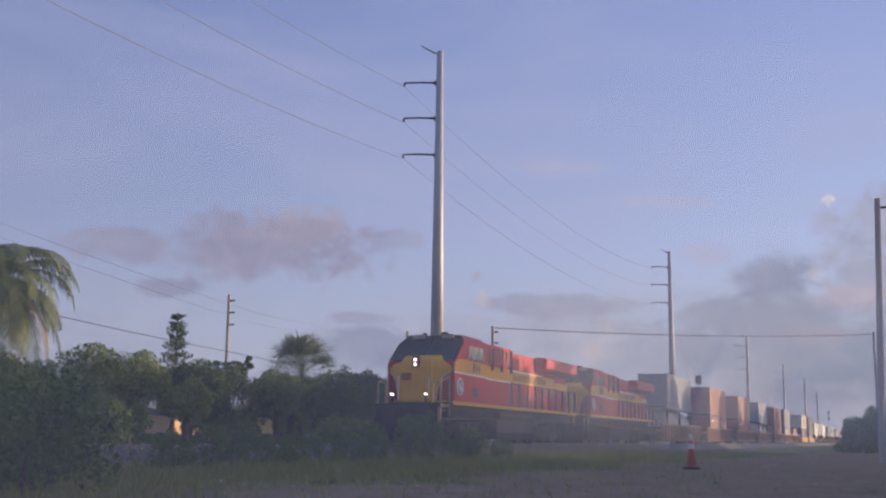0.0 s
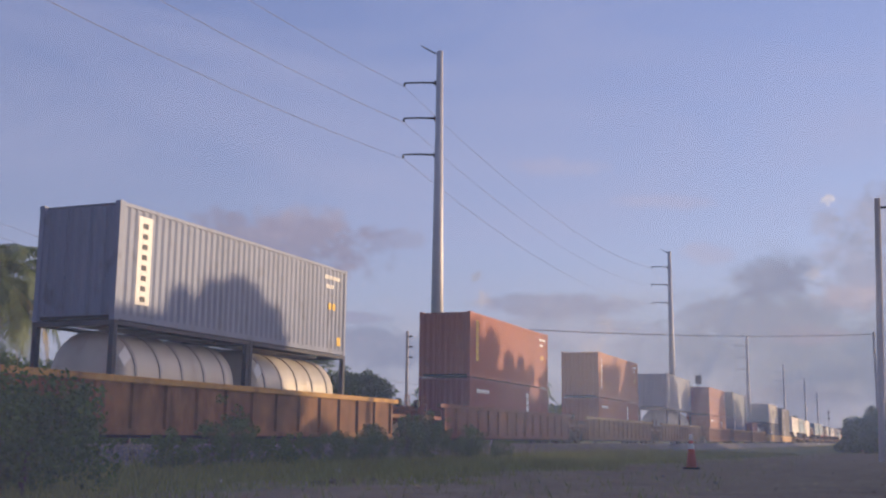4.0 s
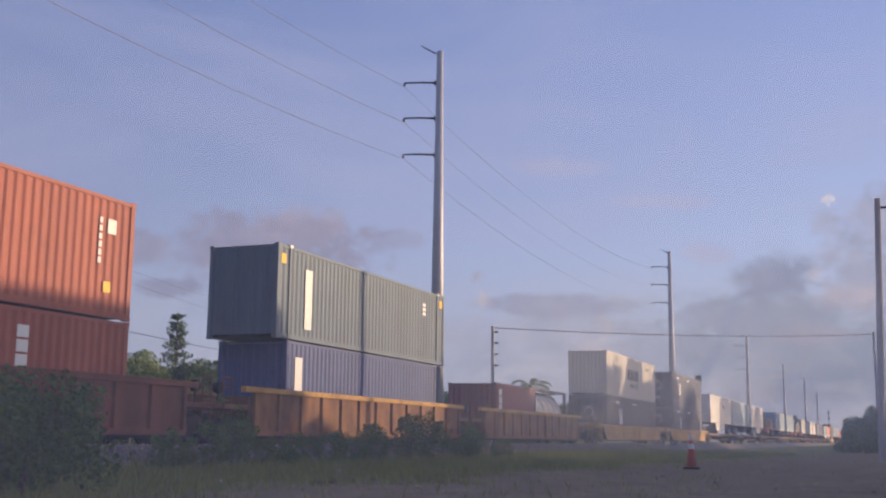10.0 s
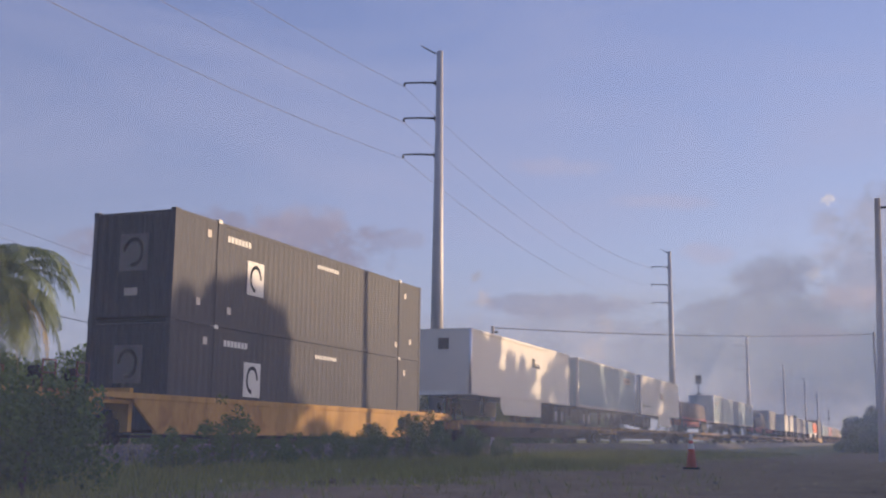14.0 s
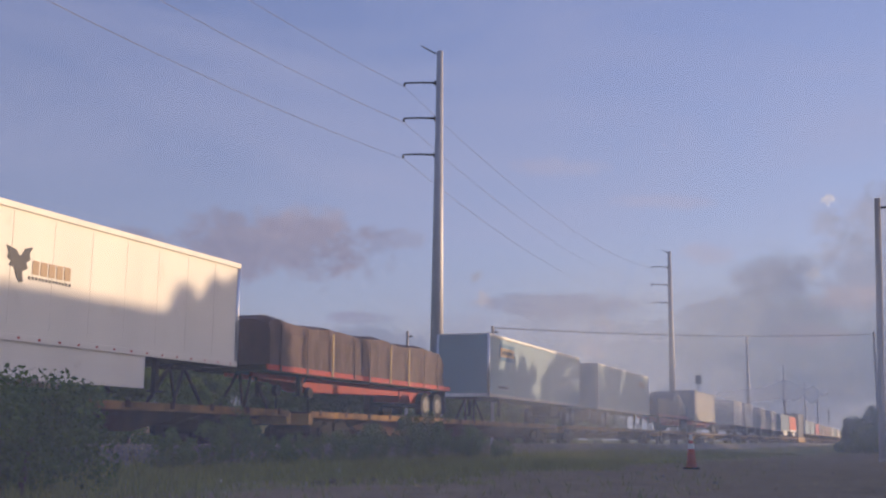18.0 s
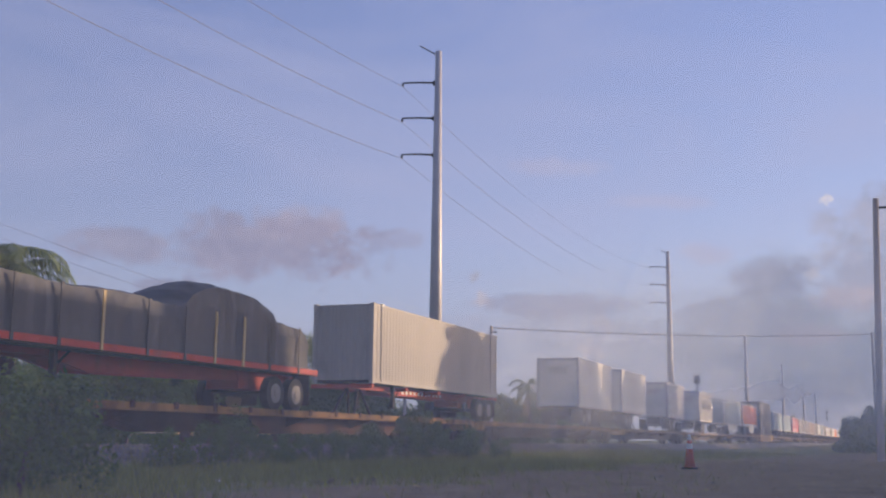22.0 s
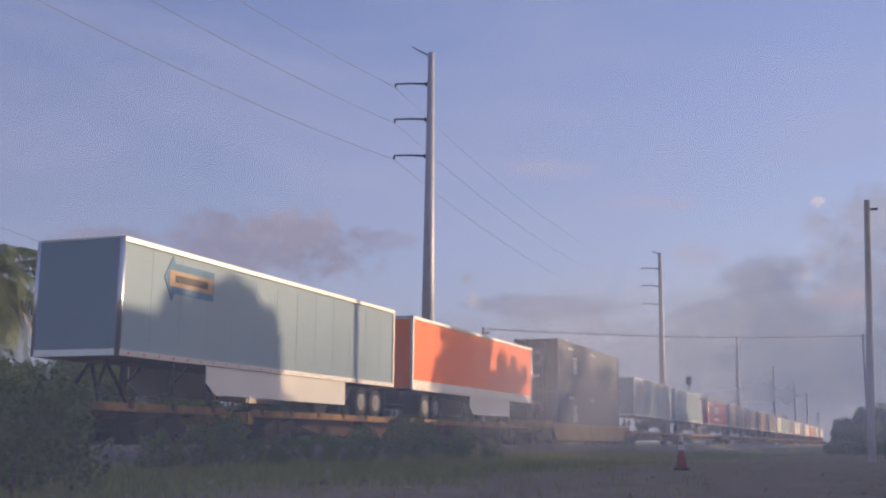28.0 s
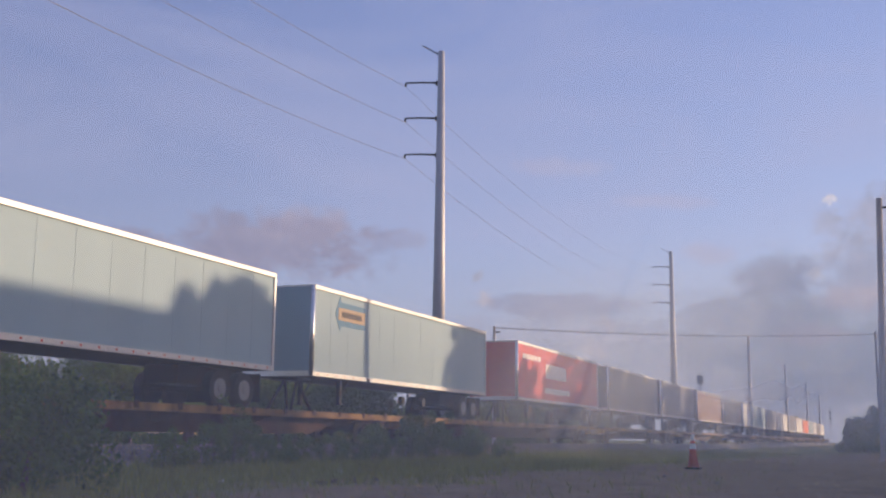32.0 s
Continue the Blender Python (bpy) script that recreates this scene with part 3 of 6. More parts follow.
def well_car(length, material, label, smooth_side=False, well0=None, well1=None):
    """A double-stack car: two deep side walls with posts, end platforms, bogies. Origin at its leading end, z 0 on the rail."""
    ob = thing("well_car", label, "railway car", "double-stack cars")
    w0, w1 = well0 or 2.2, well1 or length - 2.2
    top = 1.72
    for y in (-1.42, 1.30):
        wall = bmesh.new()
        if smooth_side:
            prism(wall, [(w0 + 0.9, 0.42), (w1 - 0.9, 0.42), (w1 - 0.2, 0.95), (w1, 1.10), (w1, 1.31), (w0, 1.31), (w0, 1.10), (w0 + 0.2, 0.95)], y + 0.03, y + 0.10, "y")
            side = part("side_wall", wall, material, ob)
            part("top_chord", B(w0 - 1.4, w1 + 1.4, y, y + 0.13, 1.18, 1.33, bevel=0.02), material, ob)
            part("bottom_chord", B(w0 + 0.9, w1 - 0.9, y - 0.01, y + 0.14, 0.36, 0.46, bevel=0.015), material, ob)
        else:
            box(wall, w0, w1, y + 0.05, y + 0.09, 0.42, top - 0.02)
            side = part("side_wall", wall, material, ob)
            # rusty cars get a yellow chord: the sunlit edge put into its paint
            part("top_chord", B(w0 - 0.5, w1 + 0.5, y - 0.03, y + 0.15, top - 0.16, top, bevel=0.02), "well_yellow" if material == "well_rust" else material, ob, "top chord, sunlit yellow painted in on rusty cars")
            part("bottom_chord", B(w0, w1, y - 0.02, y + 0.14, 0.34, 0.48, bevel=0.015), material, ob)
            n = int((w1 - w0) / 1.32)
            for i in range(n + 1):
                x = w0 + 0.08 + (w1 - w0 - 0.16) * i / n
                bm = bmesh.new()
                prism(bm, [(x - 0.09, y + 0.05), (x - 0.06, y - 0.03), (x + 0.06, y - 0.03), (x + 0.09, y + 0.05)], 0.48, top - 0.16, "z")
                part("side_post", bm, material, side)
    part("well_floor", B(w0, w1, -1.3, 1.3, 0.26, 0.34), "dark_metal", ob)
    for a, b, s in ((0.25, w0, -1), (w1, length - 0.25, 1)):
        part("end_platform", B(a, b, -1.3, 1.3, 1.06, 1.20, bevel=0.02), material, ob)
        part("bulkhead", B((b if s < 0 else a) - 0.07, (b if s < 0 else a) + 0.07, -1.28, 1.28, 0.4, 1.45), material, ob)
        xe = a if s < 0 else b
        for y in (-1.25, 1.25):
            bm = bmesh.new()
            tube(bm, (xe, y, 0.5), (xe, y, 1.95), 0.02, n=6)
            tube(bm, (xe - s * 0.4, y, 0.5), (xe - s * 0.4, y, 1.95), 0.02, n=6)
            for z in (0.6, 0.95, 1.3, 1.65, 1.93):
                tube(bm, (xe, y, z), (xe - s * 0.4, y, z), 0.016, n=6)
            part("ladder", bm, "well_brown", ob, "end ladder")
        bm = bmesh.new()
        tube(bm, (xe - s * 0.25, -0.9, 1.2), (xe - s * 0.25, -0.9, 1.7), 0.02, n=6)
        tube(bm, (xe - s * 0.25, -0.98, 1.66), (xe - s * 0.25, -0.82, 1.66), 0.16, n=12)
        part("brake_wheel", bm, "dark_metal", ob)
        coupler(ob, xe, s)
    truck(ob, 1.25)
    truck(ob, length - 1.25)
    return ob


def flat_car(length, label):
    """A long trailer flat: deck, fish-belly sills, side edge, hitch, bogies."""
    ob = thing("flat_car", label, "railway car", "trailer flat cars")
    part("deck", B(0.2, length - 0.2, -1.30, 1.30, 1.02, 1.10), "sill_brown", ob, "dark brown deck")
    for y in (-1.40, 1.32):
        part("side_edge", B(0.2, length - 0.2, y, y + 0.08, 0.92, 1.12, bevel=0.015), "deck_edge", ob, "dirty yellow deck edge, browned for shade")
        n = 16
        for i in range(n):
            x = 0.8 + (length - 1.6) * i / (n - 1)
            part("stake_pocket", B(x - 0.08, x + 0.08, y - 0.03 if y < 0 else y + 0.08, y if y < 0 else y + 0.11, 0.98, 1.16), "sill_brown", ob)
    bm = bmesh.new()
    for y in (-0.42, 0.32):
        prism(bm, [(0.4, 1.02), (length - 0.4, 1.02), (length - 0.4, 0.85), (length - 4.5, 0.80), (length - 6.5, 0.42), (6.5, 0.42), (4.5, 0.80), (0.4, 0.85)], y, y + 0.10, "y")
    part("centre_sill", bm, "sill_brown", ob)
    for x in (4.6, 9.0, 13.5, 18.0, length - 4.6):
        bm = bmesh.new()
        prism(bm, [(-1.32, 1.02), (1.32, 1.02), (1.32, 0.92), (0.4, 0.62), (-0.4, 0.62), (-1.32, 0.92)], x - 0.05, x + 0.05)
        part("cross_bearer", bm, "sill_brown", ob)
    for x, s in ((0.2, -1), (length - 0.2, 1)):
        part("end_beam", B(x - 0.12, x + 0.12, -1.38, 1.38, 0.70, 1.06), "well_yellow", ob)
        coupler(ob, x, s)
        bm = bmesh.new()
        tube(bm, (x - s * 0.3, -1.1, 1.1), (x - s * 0.3, -1.1, 1.75), 0.02, n=6)
        tube(bm, (x - s * 0.3, -1.18, 1.7), (x - s * 0.3, -1.02, 1.7), 0.17, n=12)
        part("brake_wheel", bm, "dark_metal", ob)
    truck(ob, 2.6)
    truck(ob, length - 2.6)
    return ob


def hitch(parent, x, deck=-1.13):
    """The folding stand that holds a trailer's kingpin."""
    bm = bmesh.new()
    for y in (-0.45, 0.45):
        tube(bm, (x - 0.75, y, deck), (x, y * 0.5, -0.05), 0.05, n=6)
        tube(bm, (x + 0.65, y, deck), (x, y * 0.5, -0.05), 0.05, n=6)
    box(bm, x - 0.45, x + 0.45, -0.5, 0.5, -0.10, 0.0)
    part("kingpin_stand", bm, "dark_metal", parent)


TYRE = {}


def tyre_mesh():
    if not TYRE:
        bm = bmesh.new()
        tube(bm, (0, -0.26, 0), (0, 0.0, 0), 0.50, n=20)
        TYRE["tyre"] = mesh_of("tyre", bm, M["black"])
        bm = bmesh.new()
        tube(bm, (0, -0.275, 0), (0, -0.255, 0), 0.29, n=16)
        tube(bm, (0, -0.30, 0), (0, -0.27, 0), 0.11, n=10)
        TYRE["rim"] = mesh_of("rim", bm, M["rim_grey"])
    return TYRE["tyre"], TYRE["rim"]


def running_gear(ob, x, nose, material="dark_metal", deck=-1.13):
    """Two axles with dual tyres near x; z 0 is the underside of the body, wheels stand on the deck below."""
    wz = deck + 0.50
    ty, rim = tyre_mesh()
    part("axle_frame", B(x - 1.6, x + 1.6, -0.55, 0.55, wz + 0.10, -0.02), material, ob)
    for dx in (-0.62, 0.62):
        bm = bmesh.new()
        tube(bm, (x + dx, -1.0, wz), (x + dx, 1.0, wz), 0.07, n=8)
        part("axle", bm, "dark_metal", ob)
        for s in (-1, 1):
            w = shared("wheel", ty, ob, pose(x + dx, -0.98 if s < 0 else 0.98, wz, 0, 0, 0 if s < 0 else 180))
            shared("rim", rim, w, Matrix())
    back = 1.45 if nose < 0 else -1.45
    for y in (-0.95, 0.95):
        part("mud_flap", B(x + back - 0.02, x + back + 0.02, y - 0.3, y + 0.3, deck + 0.2, -0.12), "black", ob)


def landing_gear(ob, x):
    for y in (-0.75, 0.75):
        bm = bmesh.new()
        box(bm, x - 0.07, x + 0.07, y - 0.07, y + 0.07, -0.78, 0)
        box(bm, x - 0.16, x + 0.16, y - 0.14, y + 0.14, -0.82, -0.78)
        tube(bm, (x, y, -0.6), (x + 0.7, y, -0.05), 0.03, n=6)
        part("landing_leg", bm, "dark_metal", ob)


def trailer(length, material, label, nose=-1, skirt=None, span=None, ribs=0, height=2.91, rail="rail_metal", lower=None, seam=True, front_mat=None):
    """A dry van: walls, rails, corner posts, floor, gear. nose -1: its front leads. z 0 is the body's underside."""
    ob = thing("semi_trailer", label, "trailer", "trailers on flat cars")
    h, H, L = 1.295, height, length
    for s in (-1, 1):
        y = s * (h - 0.02)
        part("side_wall", B(0.10, L - 0.10, min(y, y - s * 0.03), max(y, y - s * 0.03), 0.26 if lower else 0.14, H - 0.12), material, ob)
        if lower:
            part("lower_band", B(0.08, L - 0.08, min(y, y - s * 0.035) - 0.002, max(y, y - s * 0.035) + 0.002, 0.0, 0.40), lower, ob, "white lower band")
        bm = B(0.05, L - 0.05, s * h - 0.03, s * h + 0.03, 0.0, 0.15, bevel=0.012)
        part("bottom_rail", bm, rail if not lower else lower, ob, "dull metal bottom rail")
        part("top_rail", B(0.05, L - 0.05, s * h - 0.035, s * h + 0.03, H - 0.14, H, bevel=0.015), rail, ob, "bright metal top rail")
        n = 26
        bm = bmesh.new()
        for i in range(n):
            x = 0.4 + (L - 0.8) * i / (n - 1)
            box(bm, x - 0.035, x + 0.035, s * (h + 0.034) - 0.004, s * (h + 0.034) + 0.004, 0.05, 0.10)
        tagged(part("marker_strip", bm, "frame_red", ob, "small red reflectors"), kind="stuff")
        if ribs:
            for i in range(ribs):
                x = 0.5 + (L - 1.0) * i / (ribs - 1)
                part("rib", B(x - 0.04, x + 0.04, s * (h - 0.005) - 0.02, s * (h - 0.005) + 0.02, 0.15, H - 0.14), material, ob)
        else:
            k = int(L / 1.22)
            bm = bmesh.new()
            for i in range(1, k):
                x = L * i / k
                box(bm, x - 0.012, x + 0.012, s * (h - 0.018) - 0.004, s * (h - 0.018) + 0.004, 0.3, H - 0.14)
            tagged(part("panel_seam", bm, material, ob), kind="stuff")
    nx, rx = (0.0, L) if nose < 0 else (L, 0.0)
    d = 1 if nose < 0 else -1
    for y in (-h + 0.05, h - 0.05):
        bm = bmesh.new()
        tube(bm, (nx + d * 0.07, y, 0.02), (nx + d * 0.07, y, H - 0.02), 0.08, n=14)
        part("front_corner_post", bm, "chrome", ob, "bright rounded front post", smooth=True)
        part("rear_post", B(min(rx, rx - d * 0.12), max(rx, rx - d * 0.12), y - 0.07, y + 0.07, 0.0, H - 0.02, bevel=0.015), "rail_metal", ob, "metal rear frame post")
    part("front_wall", B(min(nx + d * 0.01, nx + d * 0.05), max(nx + d * 0.01, nx + d * 0.05), -h + 0.06, h - 0.06, 0.05, H - 0.05), front_mat or material, ob)
    part("front_band", B(min(nx, nx + d * 0.06), max(nx, nx + d * 0.06), -h + 0.06, h - 0.06, 0.0, 0.16), "chrome", ob)
    for y0, y1 in ((-h + 0.1, -0.01), (0.01, h - 0.1)):
        dr = part("rear_door", B(min(rx, rx - d * 0.05), max(rx, rx - d * 0.05), y0, y1, 0.06, H - 0.12, bevel=0.01), front_mat or material, ob)
        bm = bmesh.new()
        for yy in (y0 + 0.3, y1 - 0.3):
            tube(bm, (rx + d * 0.03, yy, 0.1), (rx + d * 0.03, yy, H - 0.15), 0.018, n=6)
        part("lock_rod", bm, front_mat or material, dr)
    part("rear_header", B(min(rx, rx - d * 0.08), max(rx, rx - d * 0.08), -h + 0.05, h - 0.05, H - 0.13, H), "rail_metal", ob)
    part("roof", B(0.06, L - 0.06, -h + 0.03, h - 0.03, H - 0.03, H + 0.01), "trailer_white", ob, "pale sheet roof")
    part("underframe", B(0.1, L - 0.1, -h + 0.05, h - 0.05, 0.0, 0.12), "dark_metal", ob)
    wx = rx - d * 2.1
    running_gear(ob, wx, nose)
    landing_gear(ob, nx + d * 3.0)
    hitch(ob, nx + d * 1.0)
    if skirt:
        a, b = span or sorted((nx + d * 3.6, wx - d * 1.5))
        for y in (-h + 0.02, h - 0.05):
            bm = bmesh.new()
            t = 0.5
            prof = [(a, 0.0), (b, 0.0), (b, -0.78), (a + t, -0.78), (a, -0.45)]
            prism(bm, prof, y, y + 0.03, "y")
            part("side_skirt", bm, skirt, ob, "smooth side skirt panel")
    return ob


def arrow_mark(ob, x, z, L, H, way):
    """A blue arrow with an orange bar across it, at x on the near wall."""
    y = -1.282
    bm = bmesh.new()
    s = way
    tip = x if s < 0 else x + L
    tail = x + L if s < 0 else x
    k = (tail - tip)
    prism(bm, [(tip, z), (tip + k * 0.16, z + H * 0.62), (tip + k * 0.20, z + H * 0.42), (tail, z + H * 0.42), (tail, z - H * 0.42), (tip + k * 0.20, z - H * 0.42), (tip + k * 0.16, z - H * 0.62)], y - 0.006, y + 0.006, "y")
    part("arrow_panel", bm, "mark_blue", ob, "blue arrow panel")
    a, b = sorted((tip + k * 0.10, tail - k * 0.02))
    part("arrow_bar", B(a, b, y - 0.014, y - 0.006, z - H * 0.22, z + H * 0.22), "mark_orange", ob, "orange name bar")
    bars(ob, a + 0.25, z - H * 0.10, 12, (b - a - 0.5) / 16, H * 0.2, (b - a - 0.5) / 48, "mark_dark", y - 0.014)


def tarped_flatbed(length, label, hump=0.0, tall=1.34, cover="tarp"):
    """A flatbed trailer with a strapped, tarpaulin-covered load."""
    ob = thing("flatbed_trailer", label, "trailer", "trailers on flat cars")
    L = length
    part("bed", B(0.1, L, -1.28, 1.28, -0.18, 0.0), "dark_metal", ob)
    for y in (-1.30, 1.24):
        part("side_rail", B(0.1, L, y, y + 0.06, -0.14, 0.02), "frame_red", ob, "red side rail")
    for y in (-0.5, 0.4):
        bm = bmesh.new()
        prism(bm, [(0.6, -0.18), (L - 0.4, -0.18), (L - 0.4, -0.4), (4.5, -0.62), (3.2, -0.35), (0.6, -0.30)], y, y + 0.1, "y")
        part("frame_beam", bm, "frame_red", ob, "red main beam")
    # tarpaulin: an uneven draped skin
    rng = random.Random(int(L * 100))
    bm = bmesh.new()
    n = 46
    rows = []
    for i in range(n + 1):
        x = 0.3 + (L - 0.9) * i / n
        zt = tall + 0.05 * math.sin(x * 1.7) + rng.uniform(-0.03, 0.03)
        if hump and 0.52 < i / n < 0.86:
            zt += hump * math.sin(math.pi * (i / n - 0.52) / 0.34) ** 0.6
        if i in (0, n):
            zt -= 0.15
        w = 1.24 + rng.uniform(-0.04, 0.02)
        k = [rng.uniform(-0.04, 0.04) for _ in range(8)]
        sec = [(-w - 0.02 + k[0] * 0.5, 0.04), (-w + k[1], zt * 0.35), (-w + k[2], zt * 0.7), (-w * 0.93, zt * 0.96), (-w * 0.5, zt * 1.04 + k[3]),
               (0, zt * 1.06 + k[4]), (w * 0.5, zt * 1.04 + k[5]), (w * 0.93, zt * 0.96), (w + k[6], zt * 0.6), (w + 0.02, 0.04)]
        rows.append([bm.verts.new((x, a, b)) for a, b in sec])
    for a, b in zip(rows, rows[1:]):
        for i in range(len(a) - 1):
            bm.faces.new((a[i], a[i + 1], b[i + 1], b[i]))
    bm.faces.new(rows[0][::-1])
    bm.faces.new(rows[-1])
    part("tarpaulin", bm, cover, ob, "creased dark tarpaulin over the load")
    for i in range(9):
        x = 1.0 + (L - 2.4) * i / 8 + rng.uniform(-0.2, 0.2)
        zz = 1.30
        bm = B(x - 0.045, x + 0.045, -1.33, -1.30, -0.15, zz * 0.97)
        box(bm, x - 0.045, x + 0.045, 1.30, 1.33, -0.15, zz * 0.97)
        part("strap", bm, "strap" if i in (2, 5, 6) else cover, ob, "yellow strap" if i in (2, 5, 6) else "")
    running_gear(ob, L - 1.9, -1, "frame_red", -1.31)
    landing_gear(ob, 3.0)
    hitch(ob, 1.0, -1.31)
    return ob


def chassis(length, label):
    """A bare red container chassis with its wheels at the rear."""
    ob = thing("container_chassis", label, "trailer chassis", "trailers on flat cars")
    L = length
    for y in (-0.55, 0.45):
        bm = bmesh.new()
        prism(bm, [(0.1, 0.0), (L, 0.0), (L, -0.28), (3.2, -0.30), (2.6, -0.18), (0.1, -0.18)], y, y + 0.1, "y")
        part("frame_beam", bm, "frame_red", ob)
    for x in (0.15, 3.2, 6.5, 9.5, L - 0.2):
        part("cross_member", B(x - 0.1, x + 0.1, -1.22, 1.22, -0.16, -0.02), "frame_red", ob)
    bars(ob, 4.2, -0.22, 11, 0.18, 0.12, 0.22, "mark_white", -0.56)
    running_gear(ob, L - 1.9, -1, "frame_red")
    landing_gear(ob, 2.9)
    hitch(ob, 1.0)
    return ob


def locomotive(number, lit, label):
    """A six-axle diesel, 22.3 m long, cab leading. Origin at the front plate, z 0 on the rail."""
    ob = thing("locomotive", label, "locomotive", "locomotives")
    N1 = -1.46
    # frame, walkway edge and stripe
    part("main_frame", B(0.5, 21.9, -1.05, 1.05, 1.20, 1.62), "dark_metal", ob)
    part("walkway", B(1.9, 21.7, -1.50, 1.50, 1.62, 1.74), "dark_metal", ob)
    for y in (-1.52, 1.48):
        part("sill_stripe", B(1.9, 21.7, y, y + 0.04, 1.64, 1.78), "loco_yellow", ob, "yellow sill stripe")
    # cab shell: full-width, raked windscreen, roof edges drawn in
    bm = bmesh.new()
    outline = [(1.95, 1.78, 1.52), (6.1, 1.78, 1.52), (6.1, 4.22, 1.52), (6.1, 4.52, 1.27), (3.50, 4.52, 1.27), (3.10, 4.22, 1.52), (1.98, 3.36, 1.52)]
    near = [bm.verts.new((x, -h, z)) for x, z, h in outline]
    far = [bm.verts.new((x, h, z)) for x, z, h in outline]
    for i in range(7):
        k = (i + 1) % 7
        bm.faces.new((near[i], near[k], far[k], far[i]))
    for side in (near, far):
        bm.faces.new([side[i] for i in (0, 1, 2, 5, 6)])
        bm.faces.new([side[i] for i in (2, 3, 4, 5)])
    bmesh.ops.recalc_face_normals(bm, faces=bm.faces[:])
    bmesh.ops.bevel(bm, geom=[e for e in bm.edges], offset=0.05, segments=2, affect="EDGES")
    cab = part("cab", bm, "loco_red", ob)
    # nose, wide and cut back at its corners
    bm = bmesh.new()
    rings = [[(1.50, -0.72, 1.74), (1.50, 0.72, 1.74), (2.0, 1.46, 1.74), (2.0, -1.46, 1.74)],
             [(1.50, -0.72, 3.06), (1.50, 0.72, 3.06), (2.0, 1.46, 3.20), (2.0, -1.46, 3.20)],
             [(1.66, -0.66, 3.42), (1.66, 0.66, 3.42), (2.62, 0.98, 3.74), (2.62, -0.98, 3.74)]]
    rings = [[bm.verts.new(p) for p in r] for r in rings]
    for p, q in zip(rings, rings[1:]):
        for i in range(4):
            bm.faces.new((p[i], p[(i + 1) % 4], q[(i + 1) % 4], q[i]))
    bm.faces.new(rings[0][::-1])
    bm.faces.new(rings[2])
    bmesh.ops.bevel(bm, geom=[e for e in bm.edges], offset=0.07, segments=2, affect="EDGES")
    nose = part("nose", bm, "loco_yellow", ob, "gold-yellow nose")
    # red flanks behind a curved white line
    for s in (-1, 1):
        p0, p1 = Vector((1.50, s * 0.72, 0)), Vector((2.0, s * 1.46, 0))
        out = Vector((-0.74, s * 0.50, 0)).normalized() * 0.012
        for name, wide, mat in (("red_flank", None, "loco_red"), ("white_line", 0.035, "loco_white")):
            bm = bmesh.new()
            rows = []
            for i in range(9):
                u = i / 8
                z = 1.80 + 1.12 * u
                e = 1 - 0.78 * math.sqrt(1 - 0.96 * u * u)
                a, b = (e, 0.995) if wide is None else (e - wide, e)
                rows.append([bm.verts.new(p0.lerp(p1, w) + out * (1 if wide is None else 1.4) + Vector((0, 0, z))) for w in (a, b)])
            for r, q in zip(rows, rows[1:]):
                bm.faces.new((r[0], r[1], q[1], q[0]))
            bmesh.ops.solidify(bm, geom=bm.faces[:], thickness=0.01)
            part(name, bm, mat, nose)
    part("nose_door", B(1.45, 1.51, -0.45, 0.15, 1.80, 2.80, bevel=0.02), "loco_yellow", nose)
    for y in (0.75, -0.62):
        bm = bmesh.new()
        tube(bm, (1.40, y, 1.85), (1.40, y, 2.75), 0.02, n=6)
        part("grab_rail", bm, "loco_white", nose)
    for z in (2.62, 2.72, 2.82):
        part("grille_slat", B(1.46, 1.505, 0.22, 0.68, z, z + 0.05), "roof_dark", nose)
    # windscreens on the raked front
    d = (Vector((3.50, 0, 4.52)) - Vector((1.98, 0, 3.36)))
    o = Vector((-d.z, 0, d.x)).normalized() * 0.012
    bm = bmesh.new()
    q = [[bm.verts.new(Vector((1.98, y * k, 3.36)) + d * w + o * 0.5) for y in (-1.50, 1.50)] for w, k in ((0.03, 1.0), (0.72, 1.0), (0.985, 0.84))]
    for r, t in zip(q, q[1:]):
        bm.faces.new((r[0], r[1], t[1], t[0]))
    bmesh.ops.solidify(bm, geom=bm.faces[:], thickness=0.01)
    part("windscreen_surround", bm, "loco_black", cab, "black windscreen surround")
    for y0, y1 in ((-1.42, -0.03), (0.03, 1.42)):
        bm = bmesh.new()
        q = []
        for w, k in ((0.05, 1.0), (0.70, 0.98), (0.93, 0.85)):
            q.append([bm.verts.new(Vector((1.98, y * k, 3.36)) + d * w + o) for y in (y0, y1)])
        for r, t in zip(q, q[1:]):
            bm.faces.new((r[0], r[1], t[1], t[0]))
        bmesh.ops.solidify(bm, geom=bm.faces[:], thickness=0.02)
        part("windscreen", bm, "glass", cab, "dark windscreen pane")
    # number boards and roof lip
    for y in (-0.95, 0.40):
        part("number_board", B(3.28, 3.44, y, y + 0.55, 4.42, 4.60, bevel=0.03), "grey_box", cab, "pale grey number board")
    part("roof_lip", B(3.48, 6.15, -1.22, 1.22, 4.52, 4.56, bevel=0.015), "roof_dark", cab)
    bm = bmesh.new()
    tube(bm, (3.6, 0.5, 4.55), (3.6, 0.5, 4.68), 0.10, n=10)
    part("roof_beacon", bm, "dark_metal", cab)
    for y, k in ((-0.4, 0.10), (-0.25, 0.09)):
        bm = bmesh.new()
        tube(bm, (4.3, y, 4.62), (3.8, y, 4.65), 0.05, k, n=8)
        part("roof_horn", bm, "dark_metal", cab)
